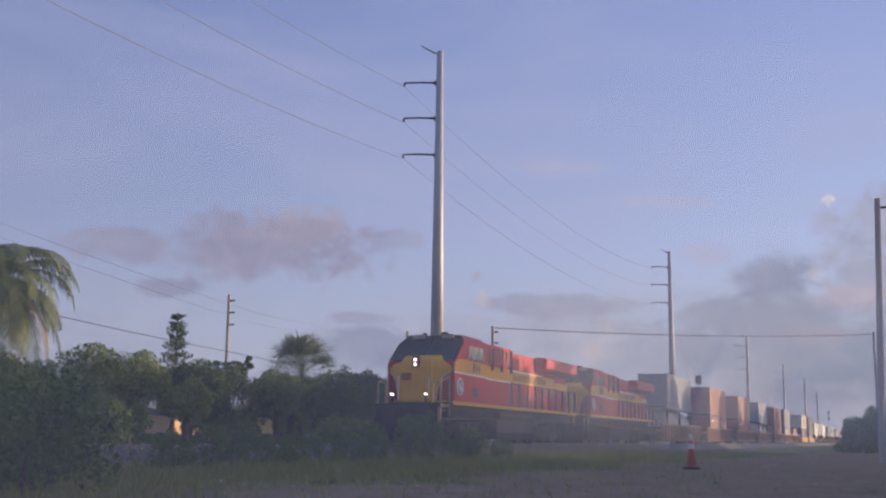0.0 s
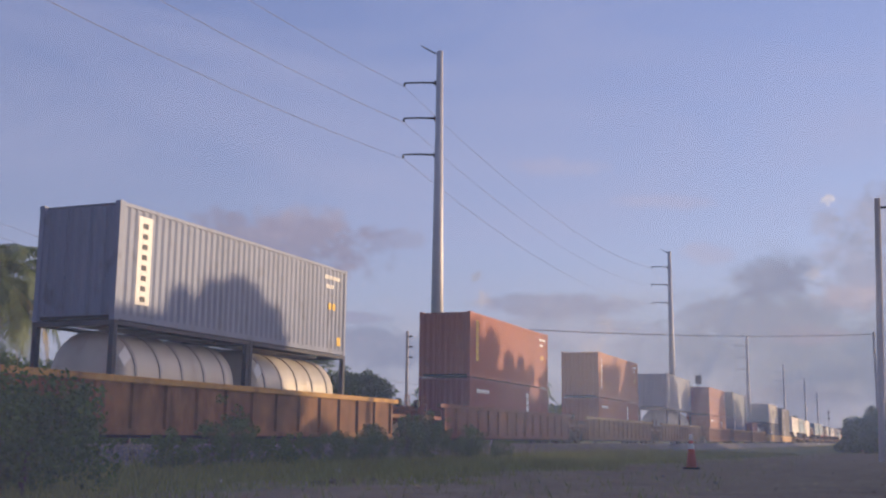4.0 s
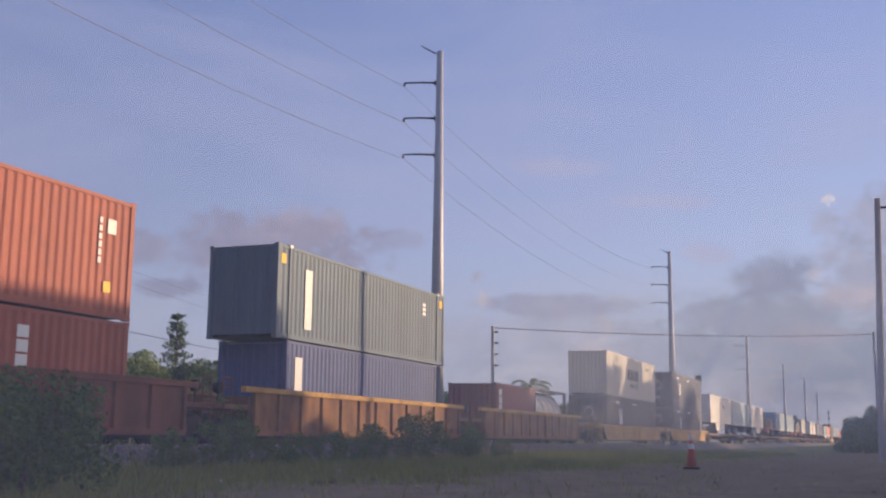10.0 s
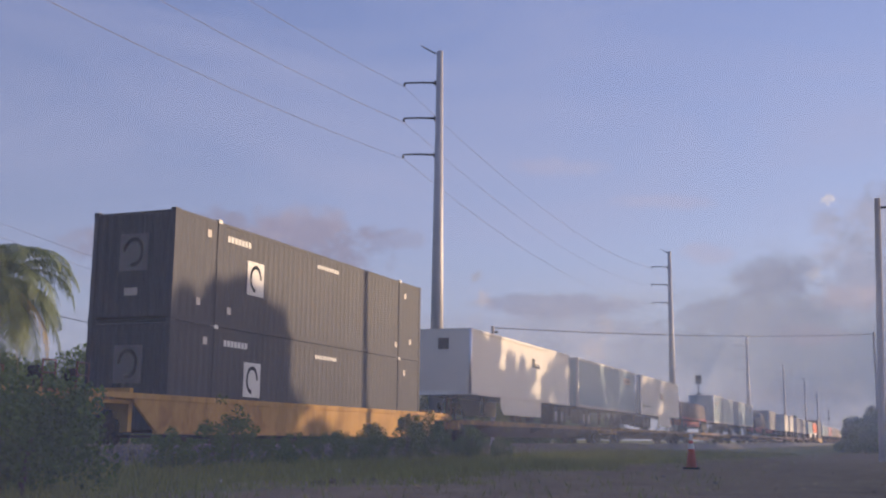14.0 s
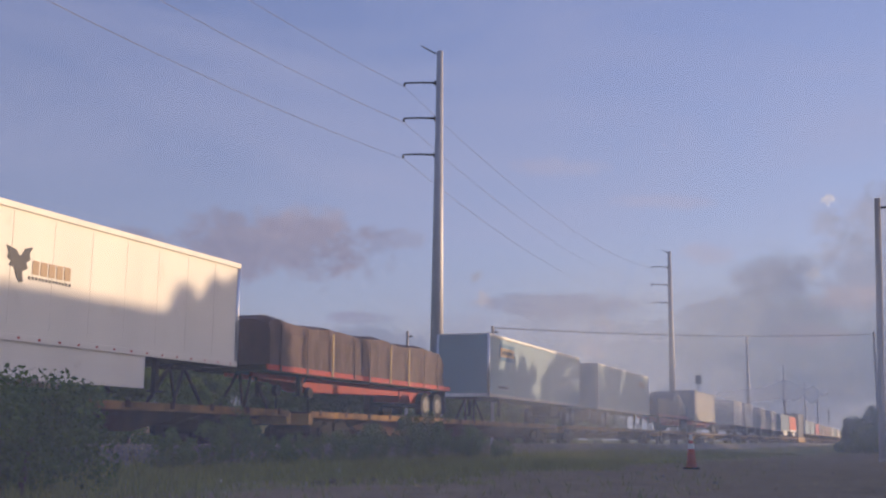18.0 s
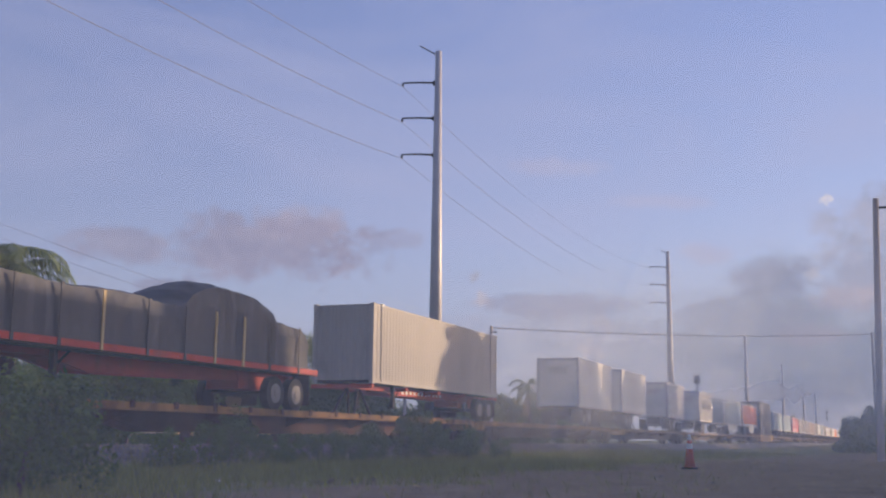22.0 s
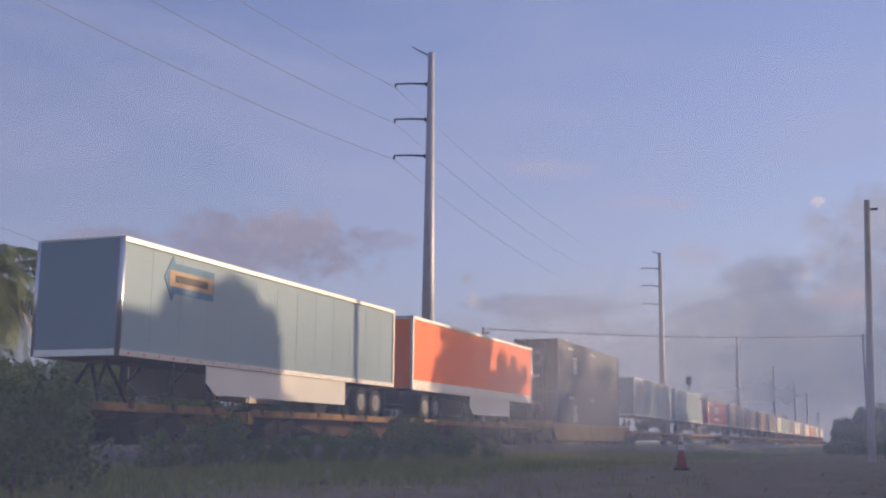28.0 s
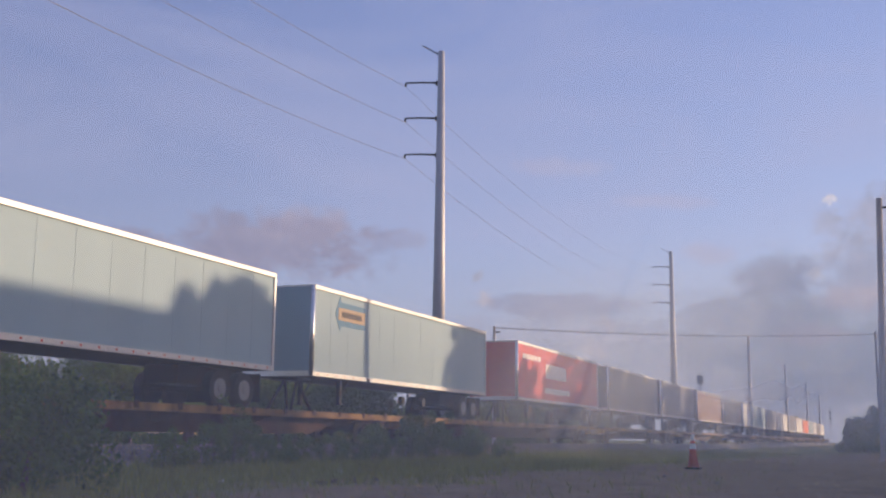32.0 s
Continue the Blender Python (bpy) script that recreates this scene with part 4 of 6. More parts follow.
    # cab side: yellow belt, windows, white line, number and emblem
    for y, s in ((-1.535, -1), (1.535, 1)):
        bm = bmesh.new()
        prism(bm, [(1.97, 2.96), (6.12, 2.94), (6.12, 3.46), (2.85, 3.52), (2.55, 3.50), (1.99, 3.34)], min(y, y - s * 0.02), max(y, y - s * 0.02), "y")
        part("yellow_belt", bm, "loco_yellow", cab, "yellow belt on the cab side")
        bm = bmesh.new()
        prism(bm, [(1.97, 2.91), (6.12, 2.88), (6.12, 2.94), (1.97, 2.96)], min(y, y - s * 0.02), max(y, y - s * 0.02), "y")
        part("white_line", bm, "loco_white", cab)
        for x0, x1 in ((3.66, 4.12), (4.20, 4.82), (4.92, 5.52)):
            w = part("side_window", B(x0, x1, y - 0.012, y + 0.012, 3.56, 4.10, bevel=0.01), "glass", cab, "cab side window")
            part("window_frame", B(x0 - 0.04, x0, y - 0.02, y + 0.02, 3.53, 4.13), "rail_metal", w)
            part("window_frame", B(x1, x1 + 0.04, y - 0.02, y + 0.02, 3.53, 4.13), "rail_metal", w)
        part("cab_vent", B(4.2, 4.75, y - 0.012, y + 0.012, 2.02, 2.42), "loco_black", cab)
    bm = bmesh.new()
    tube(bm, (2.62, -1.555, 2.38), (2.62, -1.535, 2.38), 0.36, n=24)
    emblem = part("emblem", bm, "mark_white", cab, "round white emblem")
    ring_mark(emblem, 2.62, 2.38, 0.27, "mark_dark", -1.562, "dark ring", 0.8)
    curve = bpy.data.curves.new("number", "FONT")
    curve.body, curve.size, curve.extrude, curve.align_x = number, 0.62, 0.004, "CENTER"
    txt = new("road_number", bpy.data.meshes.new_from_object(new_text(curve)))
    txt.data.materials.append(M["loco_black"])
    txt.parent, txt.matrix_basis = cab, pose(4.55, -1.566, 3.02, 90, 0, 0)
    txt["label"] = "dark road number on the yellow belt"
    # long hood behind the cab
    bm = B(6.1, 10.3, -1.34, 1.34, 1.76, 4.45, bevel=0.06)
    cab2 = part("control_cabinet", bm, "loco_red", ob)
    for y, s in ((-1.35, -1), (1.35, 1)):
        part("yellow_belt", B(6.1, 10.28, y - 0.012, y + 0.012, 2.92, 3.46), "loco_yellow", cab2)
        part("white_line", B(6.1, 10.28, y - 0.013, y + 0.013, 2.86, 2.92), "loco_white", cab2)
        for x0, x1 in ((5.95, 7.0), (7.35, 8.4), (9.3, 9.95)):
            lv = part("louvre", B(x0, x1, y - 0.05, y + 0.05, 3.60, 4.26, bevel=0.01), "loco_red", cab2, "louvred vent")
            for xx in (x0 - 0.04, x1):
                part("vent_edge", B(xx, xx + 0.04, y - 0.07, y + 0.07, 3.58, 4.28), "rail_metal", lv)
            bm = bmesh.new()
            for i in range(6):
                box(bm, x0 + 0.06, x1 - 0.06, y - 0.062, y + 0.062, 3.62 + i * 0.11, 3.66 + i * 0.11)
            part("louvre_slat", bm, "loco_black", lv)
        for x in (7.18, 8.55, 9.9):
            part("vent_rib", B(x - 0.07, x + 0.07, y - 0.12, y + 0.12, 3.30, 4.30, bevel=0.03), "roof_dark", cab2)
    hood = part("engine_hood", B(10.3, 16.2, -0.98, 0.98, 1.76, 4.40, bevel=0.10), "loco_red", ob)
    for y in (-0.99, 0.99):
        part("yellow_belt", B(10.3, 18.9, y - 0.014, y + 0.014, 2.95, 3.50), "loco_yellow", hood, "yellow belt along the hood")
        part("yellow_belt", B(18.9, 21.4, y * 1.035 - 0.014, y * 1.035 + 0.014, 2.95, 3.30), "loco_yellow", hood)
        part("white_line", B(10.3, 18.9, y - 0.014, y + 0.014, 2.91, 2.95), "loco_white", hood)
        part("white_line", B(10.3, 16.6, y - 0.014, y + 0.014, 3.50, 3.55), "loco_white", hood)
        for i in range(11):
            x = 9.75 + i * 0.98
            part("hood_door", B(x, x + 0.90, y - 0.02, y + 0.02, 1.82, 2.86, bevel=0.008), "loco_red", hood)
    bars(hood, 11.5, 3.06, 7, 0.13, 0.34, 0.20, "loco_black", -1.008, label="dark lettering on the yellow belt")
    bars(hood, 14.0, 3.06, 4, 0.13, 0.34, 0.20, "loco_black", -1.008, label="dark lettering on the yellow belt")
    bars(hood, 15.6, 3.06, 5, 0.13, 0.34, 0.20, "loco_black", -1.008, label="dark lettering on the yellow belt")
    for x in (9.9, 10.7, 11.6, 12.5):
        part("hood_rib", B(x + 0.7, x + 0.76, -0.995, -0.97, 3.6, 4.25), "roof_dark", hood)
    part("exhaust_stack", B(12.9, 14.1, -0.35, 0.35, 4.38, 4.54, bevel=0.03), "dark_metal", hood)
    part("air_intake", B(10.6, 11.3, -0.6, 0.6, 4.38, 4.52, bevel=0.04), "dark_metal", hood)
    rad = part("radiator_hood", B(16.2, 21.2, -1.0, 1.0, 1.76, 3.9, bevel=0.04), "loco_red", ob)
    bm = bmesh.new()
    prism(bm, [(-0.95, 3.62), (0.95, 3.62), (1.56, 3.86), (1.56, 4.34), (1.46, 4.42), (-1.46, 4.42), (-1.56, 4.34), (-1.56, 3.86)], 15.5, 21.75)
    part("radiator_wing", bm, "loco_red", rad, "overhanging red radiator wing")
    for y in (-1.30, 1.30):
        bm = bmesh.new()
        for i in range(4):
            x = 15.7 + i * 1.38
            s = 1 if y > 0 else -1
            box(bm, x, x + 1.2, y - 0.18, y + 0.18, 3.70, 3.72)
        part("radiator_screen", bm, "loco_black", rad)
    part("rear_hood", B(20.9, 21.3, -0.8, 0.8, 1.76, 3.4, bevel=0.05), "loco_red", ob)
    # handrails on both sides and ends
    for y in (-1.46, 1.46):
        bm = bmesh.new()
        tube(bm, (9.7, y, 2.86), (21.6, y, 2.86), 0.022, n=6)
        part("handrail", bm, "roof_dark", ob)
        for i in range(10):
            x = 9.8 + i * 1.3
            part("stanchion", B(x - 0.045, x + 0.045, y - 0.045, y + 0.045, 1.74, 2.9), "loco_black", ob)
    bm = bmesh.new()
    for y in (-1.35, -0.95, 0.95, 1.35):
        tube(bm, (21.75, y, 1.2), (21.75, y, 2.75), 0.022, n=6)
    tube(bm, (21.75, -1.35, 2.75), (21.75, 1.35, 2.75), 0.022, n=6)
    part("end_rail", bm, "loco_yellow", ob)
    # front: pilot, steps, rails, lamps
    part("front_platform", B(0.62, 2.0, -1.45, 1.45, 1.52, 1.64), "dark_metal", ob, "dark front platform")
    bm = bmesh.new()
    prism(bm, [(0.50, 1.50), (0.68, 1.50), (0.68, 0.15), (0.36, 0.15)], -1.40, 1.40, "y")
    part("pilot_plow", bm, "dark_metal", ob)
    for y in (-1.42, 0.98):
        bm = bmesh.new()
        for i, z in enumerate((0.35, 0.70, 1.05, 1.38)):
            box(bm, 0.75 + i * 0.06, 1.35 + i * 0.06, y, y + 0.44, z, z + 0.04)
        box(bm, 0.65, 0.70, y, y + 0.44, 0.3, 1.6)
        box(bm, 1.45, 1.50, y, y + 0.44, 0.3, 1.6)
        part("step_ladder", bm, "dark_metal", ob)
    for y in (-1.40, 1.40):
        bm = bmesh.new()
        tube(bm, (0.80, y, 0.9), (0.80, y, 2.5), 0.022, n=6)
        tube(bm, (0.80, y, 2.5), (1.7, y, 2.75), 0.022, n=6)
        tube(bm, (1.75, y, 1.2), (1.75, y, 2.8), 0.022, n=6)
        tube(bm, (0.80, y * 0.75, 1.65), (0.80, y * 0.75, 2.45), 0.022, n=6)
        tube(bm, (0.80, y * 0.75, 2.45), (0.80, y, 2.5), 0.022, n=6)
        part("front_rail", bm, "strap", ob, "dull yellow handrail")
    part("headlamp_housing", B(1.44, 1.64, -0.12, 0.16, 3.10, 3.56, bevel=0.03), "roof_dark", nose, "dark red headlamp housing")
    for z in (3.23, 3.42):
        bm = bmesh.new()
        tube(bm, (1.40, 0.02, z), (1.62, 0.02, z), 0.052, n=14)
        hl = part("headlamp", bm, "lamp_on" if lit else "chrome", nose, "headlamp")
    for y, on in ((0.75, lit), (-0.75, lit)):
        bm = bmesh.new()
        tube(bm, (0.66, y, 2.02), (0.86, y, 2.02), 0.038, n=14)
        part("lamp_bracket", B(0.74, 0.82, y - 0.04, y + 0.04, 1.66, 1.98), "dark_metal", ob)
        part("ditch_lamp", bm, "ditch_on" if on else "chrome", ob, "ditch lamp")
    coupler(ob, 0.3, -1)
    coupler(ob, 21.9, 1)
    for y in (-0.55, 0.35):
        bm = bmesh.new()
        tube(bm, (0.3, y, 1.25), (0.05, y, 0.75), 0.03, n=6)
        tube(bm, (0.05, y, 0.75), (-0.2, y + 0.1, 0.45), 0.03, n=6)
        part("air_hose", bm, "black", ob)
    # tank, air reservoirs, trucks
    bm = bmesh.new()
    prism(bm, [(-1.30, 1.15), (1.30, 1.15), (1.30, 0.60), (1.05, 0.30), (-1.05, 0.30), (-1.30, 0.60)], 8.0, 14.0)
    part("fuel_tank", bm, "dark_metal", ob)
    bm = bmesh.new()
    tube(bm, (8.2, -1.28, 1.36), (13.6, -1.28, 1.36), 0.15, n=12)
    part("air_reservoir", bm, "dark_metal", ob)
    # the body is stretched a little taller to fit the camera's view
    for child in ob.children_recursive:
        child.data.transform(Matrix.Diagonal((1, 1, 1.04, 1)))
        child.matrix_basis.translation.z *= 1.04
    ws, _ = wheelset_mesh()
    for x in (4.9, 17.3):
        bm = bmesh.new()
        for y in (-1.12, 1.0):
            prism(bm, [(-2.55, 0.55), (-2.4, 0.35), (2.4, 0.35), (2.55, 0.55), (2.5, 0.85), (1.2, 1.05), (-1.2, 1.05), (-2.5, 0.85)], y, y + 0.12, "y")
            for dx in (-1.85, 0, 1.85):
                box(bm, dx - 0.2, dx + 0.2, y - 0.06, y + 0.18, 0.3, 0.75)
                for q in (-0.45, 0.45):
                    tube(bm, (dx + q, y + 0.02, 0.62), (dx + q, y + 0.02, 1.0), 0.09, n=8)
        tk = part("truck", bm, "dark_metal", ob)
        tk.matrix_basis = pose(x, 0, 0)
        for dx in (-1.85, 0, 1.85):
            axle_with_wheels(tk, ws, dx, 0.50)
    return ob


def new_text(curve):
    ob = bpy.data.objects.new("text", curve)
    return ob


def build_train():
    rolling(locomotive("814", True, "red and yellow diesel locomotive with lit headlamps, leading the train"), -246.75)
    rolling(locomotive("804", False, "red and yellow diesel locomotive coupled second"), -223.6)
    H9, H8, L40 = 2.896, 2.591, 12.192
    floor = 0.36
    # five single cars with short boxes
    stacks = ((-194.3, "blue_box", "tank"), (-169.9, "red_box", "maroon_box"), (-146.2, "orange_box", "red_box"), (-122.2, "blue_box", "tank"))
    for i, (x, upper, lower) in enumerate(stacks):
        rolling(well_car(23.6, ("well_rust", "well_brown", "well_rust", "well_rust")[i], "rusty ochre double-stack well car with ribbed sides"), x + L40 / 2 - 11.8)
        if lower == "tank":
            for k in range(2):
                rolling(tank_container("silver tank container in a dark steel frame"), x + 0.02 + k * 6.1, floor + 0.08)
        else:
            b = container(L40, H8, lower, "maroon 40-foot steel container in the well" if lower == "maroon_box" else "oxide red 40-foot steel container in the well")
            bars(b, 4.2, 0.75, 7, 0.36, 0.42, 0.10, "mark_white", -1.213)
            bars(b, 8.3, 2.2, 5, 0.36, 0.26, 0.05, "mark_white", -1.213, True)
            bars(b, 0.9, 1.95, 9, 0.14, 0.16, 0.05, "mark_white", -1.213)
            rolling(b, x, floor + 0.05)
        label = {"blue_box": "grey-blue 40-foot corrugated container with a white name strip", "red_box": "oxide red 40-foot corrugated container",
                 "orange_box": "orange 40-foot corrugated container with white lettering"}[upper]
        c = container(L40, H9, upper, label)
        if upper == "blue_box":
            panel_mark(c, 0.75, 1.30, 0.45, 2.65, "mark_white", -1.213, "white upright name strip")
            bars(c, 0.92, 2.48, 8, 0.20, 0.13, 0.13, "mark_dark", -1.221, True)
            panel_mark(c, 11.55, 11.80, 0.30, 0.58, "mark_yellow", -1.213, "yellow warning label")
            bars(c, 11.2, 2.45, 3, 0.10, 0.12, 0.05, "mark_white", -1.213)
        elif upper == "orange_box":
            bars(c, 0.76, 2.50, 6, 0.22, 0.24, 0.10, "mark_white", -1.213, True)
        else:
            bars(c, 0.80, 2.55, 6, 0.32, 0.26, 0.05, "mark_yellow" if i == 1 else "mark_white", -1.213, True)
        bars(c, 10.6, 2.45, 8, 0.09, 0.13, 0.05, "mark_white", -1.213)
        bars(c, 10.7, 2.15, 4, 0.09, 0.13, 0.05, "mark_white", -1.213)
        bars(c, 10.9, 1.45, 2, 0.18, 0.22, 0.10, "mark_yellow", -1.213, label="yellow warning marks")
        rolling(c, x, 3.03)
    # three coupled wells of closer pitch
    for x, ln, w in ((-101.9, 19.9, "well_brown"), (-81.9, 19.7, "well_rust"), (-62.2, 19.7, "well_rust")):
        rolling(well_car(ln, w, "brown rusty double-stack well car with ribbed sides", well0=1.6, well1=ln - 1.6), x)
    b = container(L40, H8, "red_box", "oxide red 40-foot steel container in the well")
    bars(b, 0.5, 1.95, 10, 0.14, 0.16, 0.05, "mark_white", -1.213)
    bars(b, 3.0, 0.55, 6, 0.32, 0.36, 0.10, "mark_white", -1.213)
    bars(b, 8.5, 2.2, 5, 0.34, 0.26, 0.05, "mark_white", -1.213, True)
    rolling(b, -98.05, floor + 0.05)
    c = container(L40, H9, "red_box", "oxide red 40-foot corrugated container with a white mark")
    ring_mark(c, 1.0, 2.25, 0.24, "mark_white", -1.213, "white curved mark")
    panel_mark(c, 11.2, 11.5, 2.0, 2.35, "mark_white", -1.213, "white label")
    bars(c, 10.9, 2.35, 6, 0.10, 0.14, 0.05, "mark_white", -1.213, True)
    panel_mark(c, 11.15, 11.40, 0.60, 0.85, "mark_yellow", -1.213, "yellow warning label")
    rolling(c, -98.05, 3.03)
    b = container(L40, H9, "navy_box", "bright blue 40-foot steel container in the well")
    panel_mark(b, 0.55, 1.0, 0.35, 2.4, "mark_white", -1.213, "white upright name strip")
    rolling(b, -78.2, floor)
    c = container(13.72, H9, "teal_box", "faded teal 45-foot corrugated container", posts=(0.77, 12.95))
    panel_mark(c, 1.75, 2.2, 0.4, 2.3, "mark_white", -1.213, "white upright name strip")
    panel_mark(c, 0.20, 0.48, 2.3, 2.6, "mark_yellow", -1.213, "yellow size label")
    panel_mark(c, 13.15, 13.45, 2.35, 2.65, "mark_yellow", -1.213, "yellow size label")
    bars(c, 11.4, 2.35, 3, 0.3, 0.12, 0.06, "mark_white", -1.213, True)
    rolling(c, -78.9, 3.27)
    b = container(6.058, H8, "maroon_box", "maroon 20-foot steel container in the well")
    bars(b, 0.35, 2.3, 5, 0.42, 0.30, 0.05, "mark_white", -1.213, True)
    rolling(b, -58.4, floor)
    rolling(tank_container("silver tank container in a dark steel frame"), -52.3, floor)
    # two long smooth-sided cars with 53-foot boxes, and one more further back
    for x, upper in ((-36.35, "cream_box"), (-12.45, "slate_box"), (277.0, "slate_box")):
        rolling(well_car(23.7, "well_yellow", "yellow smooth-sided double-stack well car", True), x - 3.6)
        for lv in range(2):
            m = upper if lv else "slate_box"
            # drawn longer than a true 53 feet to fit the camera's view
            c = container(16.4, H9 + 0.03, m, "cream-white 53-foot container with dark lettering" if m == "cream_box" else "dark slate 53-foot container with a white emblem",
                          posts=(2.05, 14.35), half=1.295, doors=True)
            if m == "cream_box":
                for k, (w, g) in enumerate(((0.85, 0), (1.0, 0.92), (0.30, 2.0), (0.62, 2.38), (0.72, 3.02))):
                    bm = bmesh.new()
                    prism(bm, [(6.3 + g, 1.30), (6.3 + g + w * 0.82, 1.30), (6.46 + g + w * 0.82, 2.02), (6.46 + g, 2.02)], -1.296, -1.286, "y")
                    part("letter_block", bm, "mark_dark", c, "slanted dark letter shape")
                curve = bpy.data.curves.new("word", "FONT")
                curve.body, curve.size, curve.extrude = "INTERMODAL", 0.46, 0.003
                tx = new("lettering", bpy.data.meshes.new_from_object(new_text(curve)))
                tx.data.materials.append(M["mark_dark"])
                tx.parent, tx.matrix_basis = c, pose(7.2, -1.293, 0.78, 90, 0, 0)
                bars(c, 12.6, 2.3, 7, 0.14, 0.14, 0.05, "mark_dark", -1.287)
                bars(c, 0.35, 0.06, 22, 0.16, 0.05, 0.56, "mark_dark", -1.297, label="dark slots in the bottom rail")
                for xx, zz in ((2.5, 0.55), (13.9, 0.5), (15.1, 0.55), (2.6, 2.45), (3.3, 2.4)):
                    panel_mark(c, xx, xx + 0.14, zz, zz + 0.24, "mark_dark", -1.287, "small dark stencilled mark")
            else:
                panel_mark(c, 3.58, 4.48, 1.08, 2.06, "mark_white", -1.287, "white emblem panel")
                ring_mark(c, 4.03, 1.57, 0.40, "mark_dark", -1.298, "dark ring of the emblem")
                bars(c, 2.5, 2.42, 7, 0.13, 0.17, 0.05, "mark_white", -1.287)
                bars(c, 7.8, 2.45, 9, 0.11, 0.12, 0.06, "mark_white", -1.287)
                for xx, zz in ((1.5, 2.4), (1.1, 0.5), (2.6, 0.4), (14.0, 0.4), (14.8, 2.3), (15.3, 0.6)):
                    panel_mark(c, xx, xx + 0.18, zz, zz + 0.20, "faded_mark", -1.287, "small white label")
                fr = part("end_emblem", B(-0.06, -0.045, -0.52, 0.36, 1.30, 2.27), "trailer_grey", c, "emblem panel on the end")
                em = ring_mark(fr, -0.08, 1.79, 0.40, "grey_box", 0.0, "pale ring of the emblem", 0.8)
                em.matrix_basis = pose(-0.066, 0, 0, 0, 0, 90)
                part("end_label", B(-0.06, -0.045, -0.25, 0.15, 0.65, 0.85), "grey_box", c)
            rolling(c, x, 0.34 + lv * 2.91)
    # flat cars under the trailers
    for k in range(9):
        rolling(flat_car(28.4, "long yellow-edged flat car carrying trailers"), 7.9 + 29.4 * k)
    for k in range(12):
        rolling(flat_car(28.4, "long yellow-edged flat car carrying trailers"), 297.2 + 29.4 * k)
    TZ = 2.235
    def van(x, *a, **k):
        return rolling(trailer(*a, **k), x, TZ)
    # 53-foot vans lengthened past 16.15 m to fit the camera's view
    V53, V28 = 16.45, 8.53
    white = "white dry van trailer"
    t = van(9.7, V53, "trailer_white", white + " with a dark bird emblem and white skirt", -1, "trailer_white", (4.2, 10.8), rail="trailer_white")
    panel_mark(t, 9.2, 9.7, 1.75, 2.2, "mark_dark", -1.279, "dark bird-like emblem")
    bars(t, 9.75, 1.72, 6, 0.11, 0.2, 0.05, "mark_dark", -1.279)
    part("end_mark", B(-0.012, -0.004, -0.25, 0.25, 2.0, 2.5), "mark_dark", t, "dark bird-like emblem on the front")
    t = van(28.1, V53, "trailer_blue", "pale blue dry van trailer with a blue arrow panel", 1)
    arrow_mark(t, 12.4, 2.15, 2.3, 0.95, 1)
    t = van(46.2, V53, "trailer_white", white + " with a dark bird emblem and white skirt", 1, "trailer_white", (7.0, 12.3), rail="trailer_white")
    bm = bmesh.new()
    prism(bm, [(7.42, 1.98), (7.50, 1.82), (7.46, 1.72), (7.58, 1.66), (7.52, 1.56), (7.68, 1.54), (7.76, 1.36), (7.84, 1.24), (7.96, 1.26), (7.92, 1.48), (8.08, 1.56), (8.02, 1.68), (8.14, 1.76), (8.10, 1.88), (8.20, 2.04), (7.98, 1.98), (7.84, 1.78), (7.70, 1.92)], -1.288, -1.278, "y")
    part("emblem", bm, "mark_dark", t, "dark bird-like emblem")
    bars(t, 8.22, 1.46, 5, 0.20, 0.30, 0.05, "mark_orange", -1.279, label="orange-brown lettering")
    bars(t, 8.12, 1.34, 13, 0.06, 0.07, 0.045, "mark_dark", -1.279)
    bars(t, 0.9, 0.62, 22, 0.10, 0.08, 0.06, "mark_dark", -1.279)
    rolling(tarped_flatbed(14.9, "flatbed trailer with a strapped load under brown tarpaulin", 0.0, 1.42, "tarp_brown"), 64.2, 2.41)
    for x, n, sk in ((84.0, -1, None), (104.85, 1, None)):
        t = van(x, V53, "trailer_blue", "pale blue dry van trailer with a blue arrow panel", n, sk)
        arrow_mark(t, 1.45 if n < 0 else 12.6, 2.15, 2.3, 0.95, n)
        bars(t, 1.4 if n < 0 else 13.0, 0.45, 10, 0.10, 0.09, 0.05, "mark_dark", -1.279)
    rolling(tarped_flatbed(14.6, "flatbed trailer with a humped load under dark tarpaulin", 0.75), 124.8, 2.41)
    rolling(chassis(13.9, "red container chassis on a flat car"), 143.6, TZ)
    rolling(container(13.72, H9, "grey_box", "plain grey 45-foot container on a red chassis", posts=(0.77, 12.95)), 143.7, TZ + 0.005)
    for x, ribs, lab, name_w in ((172.4, 0, white + ", short, with faint lettering", 0), (184.1, 0, white + ", short and plain", 0),
                                 (201.6, 18, "cream ribbed short trailer", 0), (219.3, 18, "cream ribbed short trailer with large dark lettering", 1)):
        t = van(x, V28, "trailer_white", lab, 1, None, None, ribs, 2.95, "trailer_white")
        if name_w:
            for k in range(7):
                bm = bmesh.new()
                x0 = 1.3 + k * 0.92
                prism(bm, [(x0, 1.25), (x0 + 0.22, 1.25), (x0 + 0.40, 1.7), (x0 + 0.56, 1.25), (x0 + 0.76, 1.25), (x0 + 0.60, 2.1), (x0 + 0.12, 2.1)], -1.322, -1.311, "y")
                part("letter_block", bm, "mark_dark", t, "large dark letter shape")
        elif ribs == 0:
            bars(t, 2.2, 2.2, 10, 0.16, 0.30, 0.22, "faded_mark", -1.279, label="faded lettering")
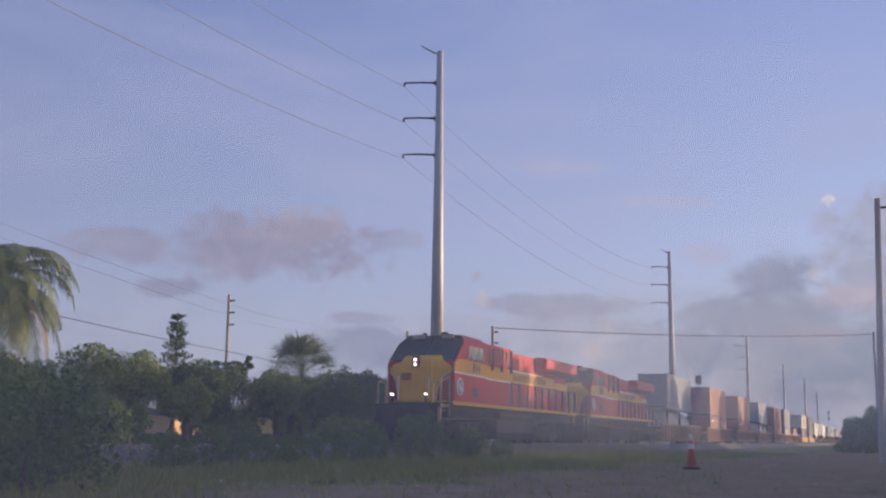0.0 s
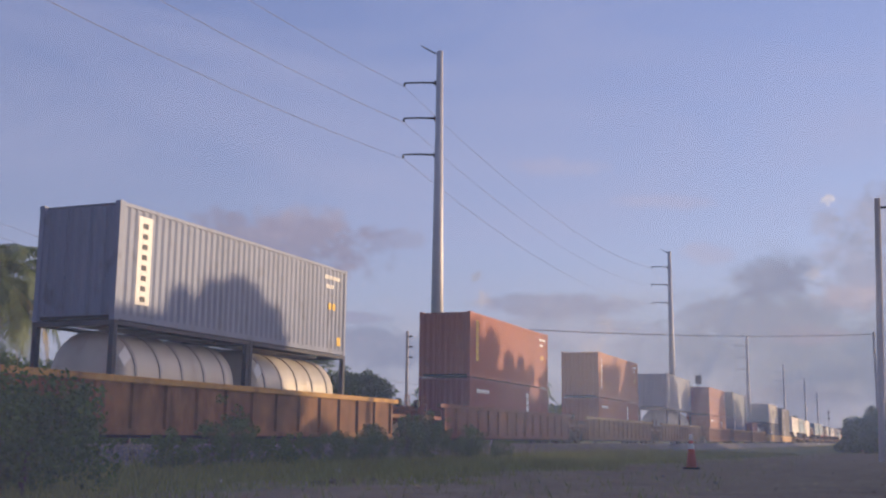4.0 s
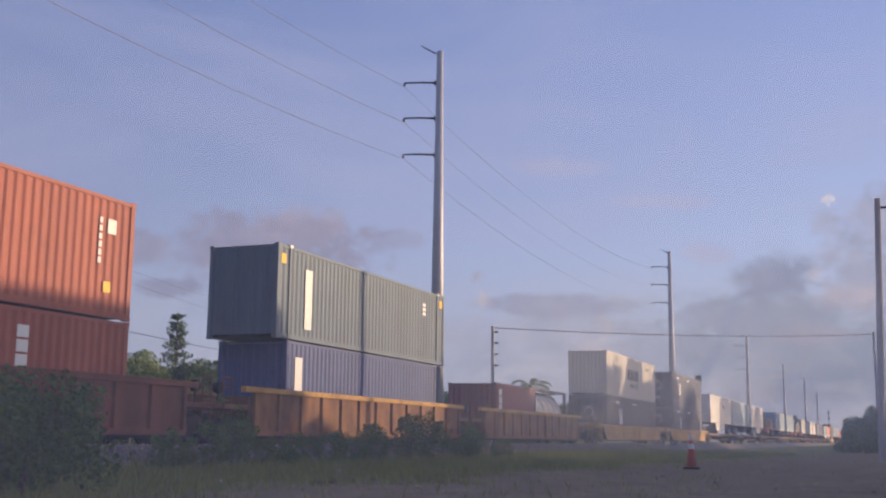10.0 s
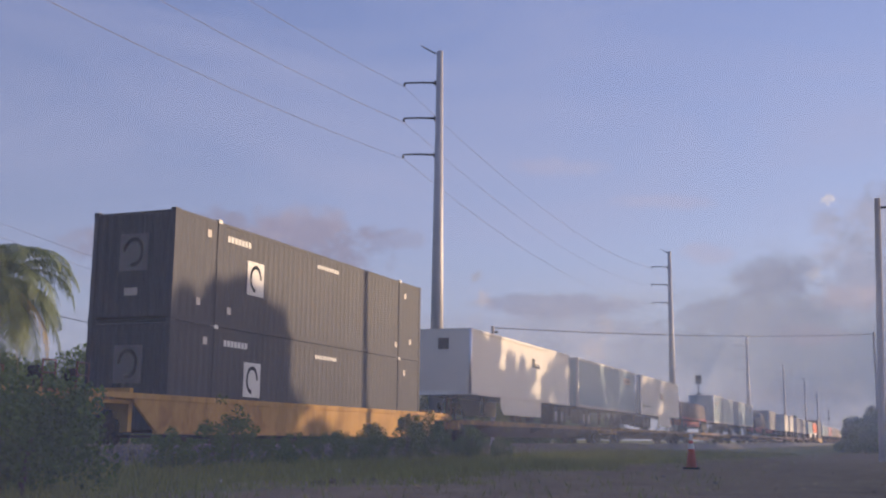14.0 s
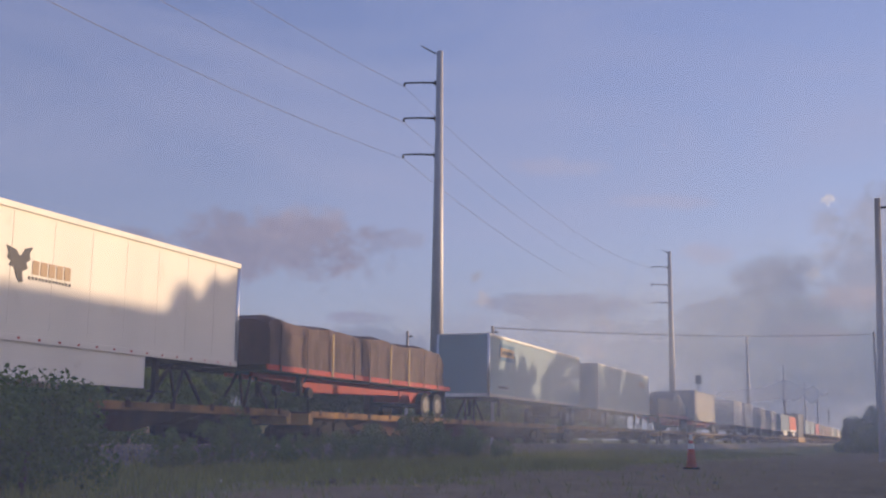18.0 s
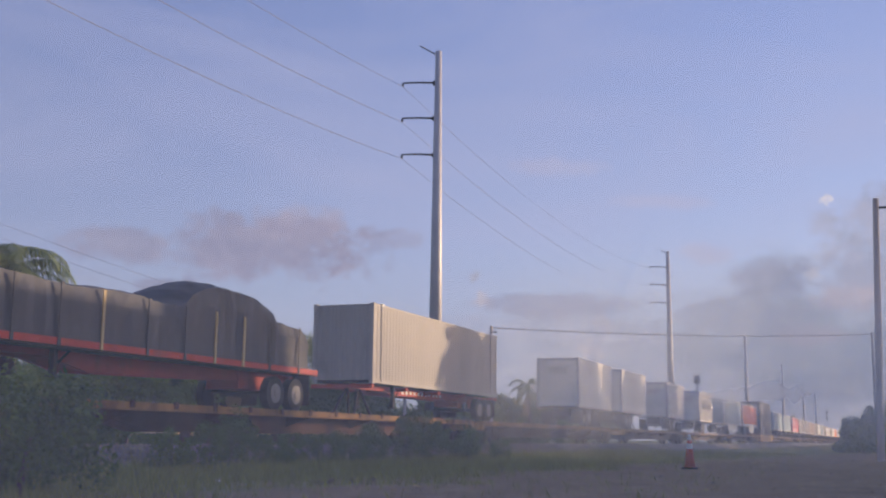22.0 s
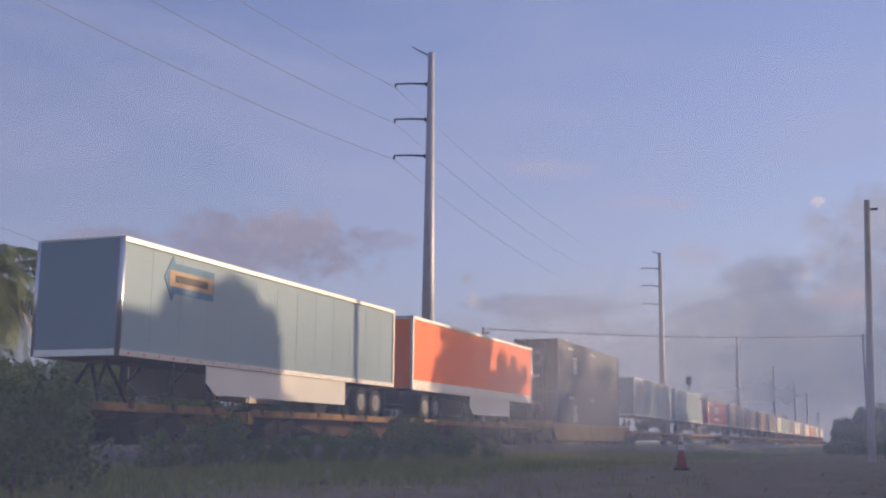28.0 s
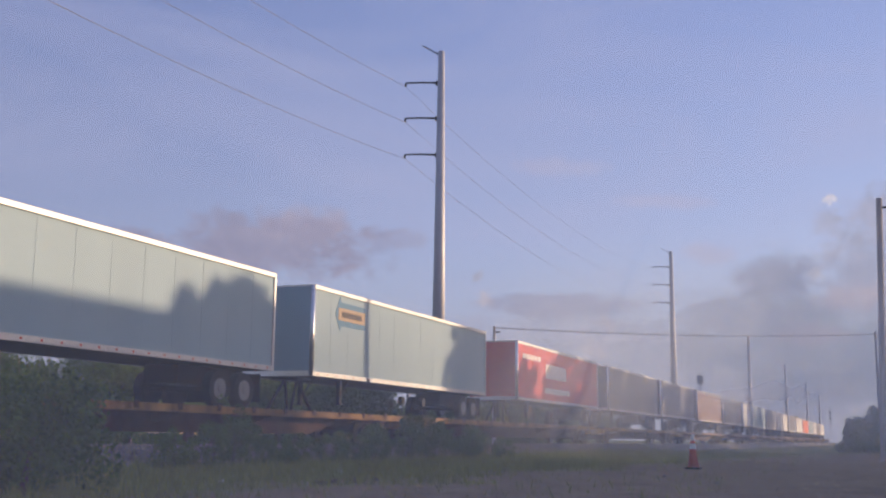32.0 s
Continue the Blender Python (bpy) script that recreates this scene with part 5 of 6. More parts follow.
        part("end_mark", B(-0.012, -0.004, -0.6, 0.5, 2.0, 2.4), "faded_mark", t, "faded lettering on the end")
    t = van(237.2, V53, "trailer_blue", "pale blue dry van trailer with a blue arrow panel and skirt", -1, "trailer_white", (3.9, 12.4))
    arrow_mark(t, 1.75, 2.15, 2.3, 0.95, -1)
    van(255.45, V53, "trailer_orange", "bright orange dry van trailer with a white lower band", 1, "trailer_white", (6.8, 12.6), lower="trailer_white")
    for x in (298.8, 317.6):
        t = van(x, V53, "trailer_blue", "pale blue dry van trailer with a blue arrow panel", -1, None, (4.0, 11.9))
        arrow_mark(t, 1.55, 2.15, 2.3, 0.95, -1)
    t = van(338.7, V53, "trailer_red", "red dry van trailer with white lettering", -1)
    bars(t, 5.0, 1.3, 6, 0.55, 0.75, 0.14, "mark_white", -1.279, label="bold white lettering")
    bars(t, 1.0, 2.1, 5, 0.5, 0.25, 0.14, "mark_white", -1.279)
    bars(t, 4.8, 0.5, 12, 0.3, 0.3, 0.12, "mark_white", -1.279)
    tail = ((358.0, V53, "trailer_grey"), (376.2, V53, "trailer_grey"), (394.5, V53, "trailer_brown"), (412.6, V53, "trailer_grey"), (431.0, V28, "trailer_white"),
            (441.5, V53, "trailer_blue"), (459.8, V53, "trailer_grey"), (478.0, V28, "trailer_white"), (489.0, V28, "trailer_white"), (500.5, V53, "trailer_grey"),
            (519.0, V53, "trailer_white"), (537.5, V53, "trailer_orange"), (556.0, V53, "trailer_blue"), (574.6, V28, "trailer_white"), (586.0, V53, "trailer_grey"), (605.0, V53, "trailer_white"))
    for x, ln, m in tail:
        van(x, ln, m, {"trailer_grey": "dull grey dry van trailer", "trailer_brown": "dull brown dry van trailer", "trailer_orange": "orange dry van trailer", "trailer_white": white,
                       "trailer_blue": "pale blue dry van trailer"}[m], -1)


build_train()


# ---- ground and track ----
def ground_material():
    m = bpy.data.materials.new("lot_ground")
    m.use_nodes = True
    N = Nodes(m.node_tree)
    out = N.add("ShaderNodeOutputMaterial")
    bsdf = N.add("ShaderNodeBsdfPrincipled")
    N.link(bsdf.outputs[0], out.inputs[0])
    co = N.add("ShaderNodeTexCoord").outputs["Object"]
    sep = N.add("ShaderNodeSeparateXYZ")
    N.link(co, sep.inputs[0])
    big = N.noise(co, 0.16, 6, 0.6)
    mid = N.noise(co, 1.1, 6, 0.65)
    fine = N.noise(co, 14.0, 4, 0.7)
    dirt = N.ramp(mid, ((0.25, (0.09, 0.064, 0.034)), (0.5, (0.175, 0.128, 0.072)), (0.75, (0.28, 0.21, 0.125))))
    dirt = N.mix(0.35, dirt, N.ramp(fine, ((0.3, (0.06, 0.045, 0.027)), (0.7, (0.36, 0.28, 0.175)))))
    weed = N.ramp(fine, ((0.3, (0.08, 0.095, 0.03)), (0.6, (0.14, 0.15, 0.055)), (0.8, (0.22, 0.19, 0.09))))
    # weeds thicken towards the track
    edge = N.math("MULTIPLY", N.math("SUBTRACT", N.math("ADD", sep.outputs["Y"], N.math("MULTIPLY", N.math("SUBTRACT", sep.outputs["X"], 18.0), 0.10)), 8.3), 0.22)
    mask = N.math("MULTIPLY", N.math("ADD", N.math("MULTIPLY", N.math("SUBTRACT", big, 0.5), 3.0), N.math("ADD", edge, N.math("MULTIPLY", N.math("SUBTRACT", mid, 0.5), 1.6))), 1.6, True)
    col = N.mix(N.math("MULTIPLY", mask, 0.9), dirt, weed)
    N.link(col, bsdf.inputs["Base Color"])
    bsdf.inputs["Roughness"].default_value = 0.95
    bsdf.inputs["Specular IOR Level"].default_value = 0.15
    bn = N.add("ShaderNodeBump")
    bn.inputs["Strength"].default_value, bn.inputs["Distance"].default_value = 0.7, 0.06
    N.link(N.math("ADD", mid, N.math("MULTIPLY", fine, 0.4)), bn.inputs["Height"])
    N.link(bn.outputs[0], bsdf.inputs["Normal"])
    return m


def from_arrays(name, verts, faces, material, smooth=False):
    me = bpy.data.meshes.new(name)
    me.from_pydata(verts, [], faces)
    me.materials.append(material)
    me.update()
    return me


def relief(x, y):
    """Height of the uneven lot."""
    near = math.exp(-((x - 25) / 60) ** 2 - ((y - 5) / 40) ** 2)
    return near * (0.06 * noise.noise(Vector((x * 0.18, y * 0.18, 0))) + 0.025 * noise.noise(Vector((x * 0.9, y * 0.9, 3))))


def build_ground():
    xs = [-1500, -300, -80] + [-20 + i * 1.0 for i in range(100)] + [90, 130, 200, 400, 900, 3500]
    ys = [-1500, -300, -60] + [-20 + i * 0.8 for i in range(50)] + [24, 40, 80, 160, 400, 3000]
    verts = [(x, y, relief(x, y)) for x in xs for y in ys]
    k = len(ys)
    faces = [(i * k + j, (i + 1) * k + j, (i + 1) * k + j + 1, i * k + j + 1) for i in range(len(xs) - 1) for j in range(k - 1)]
    g = new("ground", from_arrays("ground", verts, faces, ground_material()))
    for f in g.data.polygons:
        f.use_smooth = True
    tagged(g, "grey packed-dirt lot with gravel, weeds towards the railway", "ground", kind="structure")


build_ground()


def build_track():
    bm = bmesh.new()
    y0 = TRACK_Y
    prism(bm, [(y0 - 4.0, -0.05), (y0 - 2.95, 0.42), (y0 - 2.55, 0.53), (y0 - 2.15, 0.46), (y0 - 1.6, RAIL - 0.20), (y0 + 2.0, RAIL - 0.20), (y0 + 4.0, -0.05)], -720, 1500)
    ob = new("track_bed", mesh_of("track_bed", bm, M["stones"]))
    tagged(ob, "grey crushed-stone railway bed", "track bed", kind="structure")
    for dy in (-0.7525, 0.7525):
        bm = bmesh.new()
        prism(bm, [(y0 + dy + a, RAIL + b) for a, b in ((-0.07, -0.18), (0.07, -0.18), (0.07, -0.165), (0.012, -0.14), (0.012, -0.045), (0.036, -0.035), (0.036, 0),
                                                     (-0.036, 0), (-0.036, -0.035), (-0.012, -0.045), (-0.012, -0.14), (-0.07, -0.165))], -720, 1500)
        part("rail", bm, "rail", ob)
    me = mesh_of("tie", B(-0.115, 0.115, -1.30, 1.30, -0.16, 0.0, bevel=0.01), M["tie"])
    for i in range(160):
        shared("tie", me, ob, pose(8 + i * 0.52, y0, RAIL - 0.182))
    # loose stones on the bank facing the lot
    rng = np.random.RandomState(3)
    n = 15000
    x = 8 + 67 * rng.uniform(0, 1, n) ** 1.3
    t = rng.uniform(-0.15, 1, n)
    y = y0 - 4.1 + 2.5 * t
    z = np.interp(y - y0, (-4.0, -2.95, -2.55, -2.15, -1.6), (-0.03, 0.42, 0.53, 0.46, RAIL - 0.18)) + 0.01
    s = rng.uniform(0.022, 0.065, n)
    oct_v = np.array([(1, 0, 0), (-1, 0, 0), (0, 1, 0), (0, -1, 0), (0, 0, 0.8), (0, 0, -0.8)])
    oct_f = np.array([(0, 2, 4), (2, 1, 4), (1, 3, 4), (3, 0, 4), (2, 0, 5), (1, 2, 5), (3, 1, 5), (0, 3, 5)])
    v = oct_v[None] * (s[:, None, None] * rng.uniform(0.6, 1.3, (n, 6, 1))) + np.stack([x, y, z], 1)[:, None]
    f = oct_f[None] + 6 * np.arange(n)[:, None, None]
    st = new("ballast_stones", from_arrays("ballast_stones", v.reshape(-1, 3).tolist(), f.reshape(-1, 3).tolist(), M["ballast"]))
    tagged(st, "loose grey ballast stones along the track", "gravel", kind="stuff")


build_track()


# ---- plants ----
def leaf_cloud(centres, spread, per, size, rng, flat=0.75):
    """Small leaf blades scattered round clump centres: vertices and faces."""
    c = np.repeat(np.asarray(centres, float), per, axis=0)
    n = len(c)
    d = rng.normal(size=(n, 3))
    d /= np.linalg.norm(d, axis=1)[:, None]
    p = c + d * (spread * rng.uniform(0.2, 1.0, n) ** 0.5)[:, None] * (1, 1, flat)
    a = rng.normal(size=(n, 3))
    a /= np.linalg.norm(a, axis=1)[:, None]
    b = np.cross(a, rng.normal(size=(n, 3)))
    b /= np.linalg.norm(b, axis=1)[:, None]
    s = size * rng.uniform(0.6, 1.4, n)[:, None]
    v = np.stack([p - a * s, p + b * s * 0.45, p + a * s, p - b * s * 0.45], 1)
    f = np.arange(4 * n).reshape(n, 4)
    return v.reshape(-1, 3), f


def tree(x, y, height, radius, label, leaf="leaf", seed=1, clumps=70, per=40, size=0.22, trunk=0.22, low=0.18, name="tree", flat=0.85, category="tree", z=0.0):
    """A broad-leaved tree or shrub: tapered trunk, limbs, and an uneven leafy crown."""
    rng = np.random.RandomState(seed)
    ob = thing(name, label, category, "trees and shrubs")
    bm = bmesh.new()
    zc = height * (low + (1 - low) * 0.5)
    hz = height * (1 - low) * 0.5
    tube(bm, (0, 0, -0.1), (0.1, 0.05, zc), trunk, trunk * 0.5, 8)
    cs = []
    boughs = rng.normal(size=(9, 3))
    boughs /= np.linalg.norm(boughs, axis=1)[:, None]
    for i in range(clumps):
        d = rng.normal(size=3)
        d /= np.linalg.norm(d)
        near = float((boughs @ d).max())
        r = rng.uniform(0.5, 1.0) ** 0.7 * (0.72 + 0.36 * max(0.0, near) ** 4)
        cs.append((d[0] * radius * r, d[1] * radius * r, zc + d[2] * hz * r * (1.0 if d[2] > 0 else 0.9)))
    part("trunk", bm, "bark", ob)
    for i in range(min(6, clumps)):
        bm = bmesh.new()
        tube(bm, (0.05, 0.03, zc * rng.uniform(0.5, 0.9)), cs[i], trunk * 0.35, trunk * 0.08, 5)
        part("limb", bm, "bark", ob)
    v, f = leaf_cloud(cs, radius * 0.27, per, size, rng, flat)
    cr = new("crown", from_arrays("crown", v.tolist(), f.tolist(), M[leaf]))
    cr.parent = ob
    ob.matrix_basis = pose(x, y, z, 0, 0, seed * 77 % 360)
    return ob


def palm_trunk(ob, height, trunk, rng):
    bm = bmesh.new()
    seg = 14
    lean = rng.uniform(-0.25, 0.25)
    for i in range(seg):
        a, b = i / seg, (i + 1) / seg
        tube(bm, (lean * a * a, 0, height * a - 0.05), (lean * b * b, 0, height * b), trunk * (1.08 - 0.03 * i), trunk * (1.0 - 0.03 * i), 10)
    part("trunk", bm, "bark", ob)
    return lean


def palm(x, y, height, spread, label, fronds=22, seed=1, trunk=0.17):
    """A coconut palm: arching midribs with narrow leaflets that hang from them."""
    rng = random.Random(seed)
    ob = thing("palm_tree", label, "palm tree", "palms")
    lean = palm_trunk(ob, height, trunk, rng)
    for k in range(fronds):
        az = 2.39996 * k + rng.uniform(-0.15, 0.15)
        u = (k + 0.5) / fronds
        rise = math.radians(80 - 135 * u + rng.uniform(-8, 8))
        L = spread * rng.uniform(0.88, 1.12)
        way = Vector((math.cos(az), math.sin(az), 0))
        side = Vector((-math.sin(az), math.cos(az), 0))
        p = Vector((lean, 0, height)) + way * 0.10
        pts, steps = [p.copy()], 22
        bend = math.radians(145 if rise > 0 else 70) + rng.uniform(-0.2, 0.2)
        for i in range(steps):
            a = max(rise - bend * (i / steps) ** 1.25, -1.45)
            p = p + (way * math.cos(a) + Vector((0, 0, math.sin(a)))) * (L / steps)
            pts.append(p.copy())
        verts, faces = [], []
        for i in range(steps):
            a, b = pts[i], pts[i + 1]
            along = (b - a).normalized()
            n0 = len(verts)
            r = 0.035 * (1 - i / steps) + 0.006
            up = side.cross(along).normalized()
            verts += [tuple(a + side * r), tuple(a - side * r), tuple(b - side * r), tuple(b + side * r), tuple(a + up * r), tuple(b + up * r)]
            faces += [(n0, n0 + 1, n0 + 2, n0 + 3), (n0, n0 + 4, n0 + 5, n0 + 3), (n0 + 1, n0 + 4, n0 + 5, n0 + 2)]
            if i < 3:
                continue
            for q in (0.0, 0.5):
                base = a.lerp(b, q)
                t = (i + q) / steps
                w = spread * 0.27 * math.sin(math.pi * (0.15 + 0.80 * t)) * rng.uniform(0.8, 1.15)
                for sg in (-1, 1):
                    out = (side * sg * rng.uniform(0.55, 0.85) + along * 0.55).normalized()
                    mid = base + out * w * 0.5 - Vector((0, 0, w * 0.10))
                    tip = base + out * w * 0.82 - Vector((0, 0, w * rng.uniform(0.45, 0.75)))
                    h = along * 0.028
                    n0 = len(verts)
                    verts += [tuple(base - h), tuple(base + h), tuple(mid + h * 0.9), tuple(mid - h * 0.9), tuple(tip)]
                    faces += [(n0, n0 + 1, n0 + 2, n0 + 3), (n0 + 3, n0 + 2, n0 + 4)]
        dry = u > 0.72 and rng.random() < 0.7
        me = from_arrays("frond", verts, faces, M["palm_dry" if dry else "palm_leaf"])
        shared("frond", me, ob, Matrix(), "dry yellow hanging frond" if dry else "")
    ob.matrix_basis = pose(x, y, 0)
    return ob


def fan_palm(x, y, height, spread, label, leaves=42, seed=1, trunk=0.2):
    """A cabbage palm: a round head of stiff fan leaves, each a spray of narrow blades on a stalk."""
    rng = random.Random(seed)
    ob = thing("palm_tree", label, "palm tree", "palms")
    lean = palm_trunk(ob, height, trunk, rng)
    top = Vector((lean, 0, height))
    for k in range(leaves):
        az = 2.39996 * k + rng.uniform(-0.2, 0.2)
        el = math.radians(85 - 150 * (k + 0.5) / leaves + rng.uniform(-10, 10))
        way = Vector((math.cos(az) * math.cos(el), math.sin(az) * math.cos(el), math.sin(el)))
        side = Vector((-math.sin(az), math.cos(az), 0))
        up = way.cross(side) * -1
        hub = top + way * spread * rng.uniform(0.40, 0.55)
        verts, faces = [], []
        r = 0.02
        verts += [tuple(top + side * r), tuple(top - side * r), tuple(hub - side * r), tuple(hub + side * r), tuple(top + up * r), tuple(hub + up * r)]
        faces += [(0, 1, 2, 3), (0, 4, 5, 3), (1, 4, 5, 2)]
        for i in range(15):
            a = math.radians(-80 + 160 * i / 14 + rng.uniform(-4, 4))
            d = way * math.cos(a) + side * math.sin(a)
            w = spread * rng.uniform(0.48, 0.62) * (0.75 + 0.25 * math.cos(a))
            n = side * math.cos(a) - way * math.sin(a)
            mid, tip = hub + d * w * 0.6, hub + d * w - Vector((0, 0, w * rng.uniform(0.05, 0.30)))
            n0 = len(verts)
            verts += [tuple(hub), tuple(mid + n * 0.045), tuple(tip), tuple(mid - n * 0.045)]
            faces.append((n0, n0 + 1, n0 + 2, n0 + 3))
        shared("frond", from_arrays("frond", verts, faces, M["palm_leaf"]), ob, Matrix())
    ob.matrix_basis = pose(x, y, 0)
    return ob


def conifer(x, y, height, radius, label, seed=5):
    rng = np.random.RandomState(seed)
    ob = thing("pine_tree", label, "tree", "trees and shrubs")
    bm = bmesh.new()
    tube(bm, (0, 0, 0), (0, 0, height), 0.2, 0.03, 8)
    part("trunk", bm, "bark", ob)
    cs = []
    for i in range(26):
        z = height * (0.22 + 0.74 * i / 25) + rng.uniform(-0.2, 0.2)
        r = radius * (1 - 0.66 * (i / 25) ** 2.4)
        for k in range(5):
            a = 2 * math.pi * k / 5 + i * 2.4 + rng.uniform(-0.4, 0.4)
            rr = r * rng.uniform(0.55, 1.15)
            lift = rng.uniform(0.25, 0.6)
            bm = bmesh.new()
            tube(bm, (0, 0, z), (math.cos(a) * rr, math.sin(a) * rr, z + lift * rr), 0.035, 0.012, 4)
            part("branch", bm, "bark", ob)
            for q in (0.5, 0.8, 1.0):
                cs.append((math.cos(a) * rr * q, math.sin(a) * rr * q, z + lift * rr * q + 0.06))
    v, f = leaf_cloud(cs, 0.21, 13, 0.09, rng, 0.7)
    cr = new("crown", from_arrays("crown", v.tolist(), f.tolist(), M["leaf_dark"]))
    cr.parent = ob
    ob.matrix_basis = pose(x, y, 0)
    return ob


SHADE = 20.0


def build_plants():
    names = {"leaf": "dense green roadside tree", "leaf_sunlit": "leafy tree with sunlit yellow-green put into its leaves", "leaf_dark": "dark green leafy tree"}
    # beyond the track
    palm(33.0, 31.5, 6.7, 3.7, "tall coconut palm with long drooping grey-green fronds", 54, 4)
    fan_palm(66.2, 36.5, 5.0, 3.0, "round-headed palm above the shrubs", 84, 9)
    palm(96.0, 29.5, 5.2, 2.6, "small palm beyond the track", 18, 19)
    conifer(69.6, 49.1, 9.9, 1.15, "narrow dark pine above the trees")
    for i, (x, y, h, r, lf) in enumerate((
            (48.3, 39.6, 5.4, 2.6, "leaf"), (50.2, 38.4, 5.2, 2.3, "leaf_sunlit"), (51.6, 35.6, 3.7, 1.6, "leaf_sunlit"), (46.4, 41.6, 5.0, 2.5, "leaf"), (44.0, 43.6, 5.8, 2.6, "leaf_dark"),
            (41.0, 41.0, 4.6, 2.3, "leaf_dark"), (39.0, 37.0, 4.2, 2.2, "leaf_dark"), (36.0, 36.5, 4.4, 2.3, "leaf_dark"), (54.8, 37.5, 5.1, 2.2, "leaf_dark"), (57.2, 36.4, 5.0, 2.1, "leaf_dark"),
            (60.4, 35.0, 4.5, 2.0, "leaf"), (63.5, 35.8, 4.6, 2.0, "leaf_dark"), (59.0, 31.6, 3.9, 1.8, "leaf"), (56.6, 28.6, 4.9, 1.9, "leaf_dark"), (59.0, 28.0, 4.7, 1.8, "leaf_dark"),
            (62.0, 31.0, 4.9, 2.0, "leaf"), (67.4, 44.2, 6.1, 0.8, "leaf_dark"), (66.0, 45.2, 5.8, 1.0, "leaf_dark"), (68.0, 42.1, 6.8, 0.75, "leaf_dark"), (92, 78, 4.2, 4, "leaf_dark"), (96, 72, 4.2, 4, "leaf_dark"), (100, 66, 4.2, 4, "leaf_dark"), (104, 61, 4.4, 4, "leaf_dark"), (107, 56, 4.2, 4, "leaf_dark"), (110, 50, 4.4, 4, "leaf_dark"), (113, 44, 4.6, 4, "leaf_dark"), (116, 38, 4.6, 4, "leaf_dark"), (78.0, 31.0, 4.6, 2.2, "leaf_dark"), (84.0, 30.0, 4.4, 2.2, "leaf"),
            (87.6, 29.8, 4.2, 2.0, "leaf_dark"), (101.0, 30.0, 4.4, 2.4, "leaf_dark"), (112.0, 31.0, 4.6, 2.6, "leaf_dark"), (126.0, 31.0, 5.0, 3.0, "leaf_dark"), (365, 30, 9, 6, "leaf_dark"), (60.0, 46.6, 3.4, 2.3, "leaf"), (66.8, 37.4, 5.0, 1.9, "leaf"))):
        tree(x, y, h, r, names[lf], lf, 11 + i, 12 if i == 18 else 85, 110 if x < 80 else 60, 0.105 if x < 80 else 0.17 if x < 200 else 0.8, low=0.72 if i == 18 else 0.42 if i in (1, 2, 8, 10, 11, 12) else 0.06)
    # low scrub along the far side of the track
    rng = random.Random(21)
    for i in range(15):
        x = 27 + i * 4.2 + rng.uniform(-1, 1)
        if 35 < x < 40 or 43.5 < x < 48:
            continue
        tree(x, 25.6 + rng.uniform(-0.8, 2.2), rng.uniform(1.3, 2.3), 1.7, "low dark scrub beyond the track", "leaf_dark" if i % 3 else "leaf", 130 + i, 45, 50, 0.13, 0.06, 0.02, "scrub_bush", category="bush")
    for i in range(9):
        tree(74 + i * 2.1, 41.5 + i * 1.75, 0.85, 1.3, "low hedge in front of the houses", "leaf_dark", 250 + i, 40, 40, 0.14, 0.05, 0.02, "hedge_shrub", category="bush")
    for i in range(8):
        tree(70 + i * 0.8, (70 + i * 0.8) * (0.735 - 0.02 * i), 0.8, 1.3, "low hedge in front of the houses", "leaf_dark", 270 + i, 40, 40, 0.14, 0.05, 0.02, "hedge_shrub", category="bush")
    # the lot side
    tree(10.6, 9.6, 1.55, 1.15, "dark green low bush in front of the track", "leaf_bush", 41, 90, 90, 0.042, 0.05, 0.02, "bush", category="bush")
    tree(13.2, 12.4, 1.45, 1.0, "dark green low bush in front of the track", "leaf_bush", 42, 70, 80, 0.042, 0.05, 0.02, "bush", category="bush")
    rng = random.Random(33)
    for i in range(20):
        x = (20.5, 21.3, 22.6, 23.8, 25.2, 26.4, 27.5, 28.4, 29.2, 29.9, 30.6, 31.4, 32.2, 33.0, 33.8, 34.6, 35.5, 37.0, 19.2, 17.6)[i]
        h = (1.3, 1.0, 0.6, 0.7, 0.8, 0.8, 0.9, 1.1, 1.3, 1.45, 1.2, 1.3, 1.4, 1.25, 1.1, 0.9, 0.7, 0.6, 0.9, 0.8)[i]
        tree(x, 12.9 + rng.uniform(-0.5, 0.5), h * 1.2, rng.uniform(0.4, 0.62), "scrubby green weed clump by the ballast", "leaf_bush", 51 + i, 34, 46, 0.036, 0.014, 0.02, "weed_clump", category="weeds")
    for i, (x, y, h, r) in enumerate(((86, 0.35, 3.5, 1.6), (96, 2.3, 2.7, 1.3), (82, -1.8, 4.2, 1.9), (85, 1.4, 1.9, 1.1), (89, 2.5, 0.9, 0.9), (83, -0.1, 1.7, 1.3), (93, 3.0, 0.8, 0.8), (17.5, -0.72, 1.1, 0.66), (24.0, -1.0, 1.5, 0.9))):
        tree(x, y, h, r, "dark roadside shrub at the edge of the lot", "leaf_sunlit" if x > 50 else "leaf_bush", 71 + i, 80 if x > 50 else 90, 50 if x > 50 else 60, 0.13 if x > 50 else 0.05, 0.1 if x > 50 else 0.03, 0.03, "shrub", category="bush")
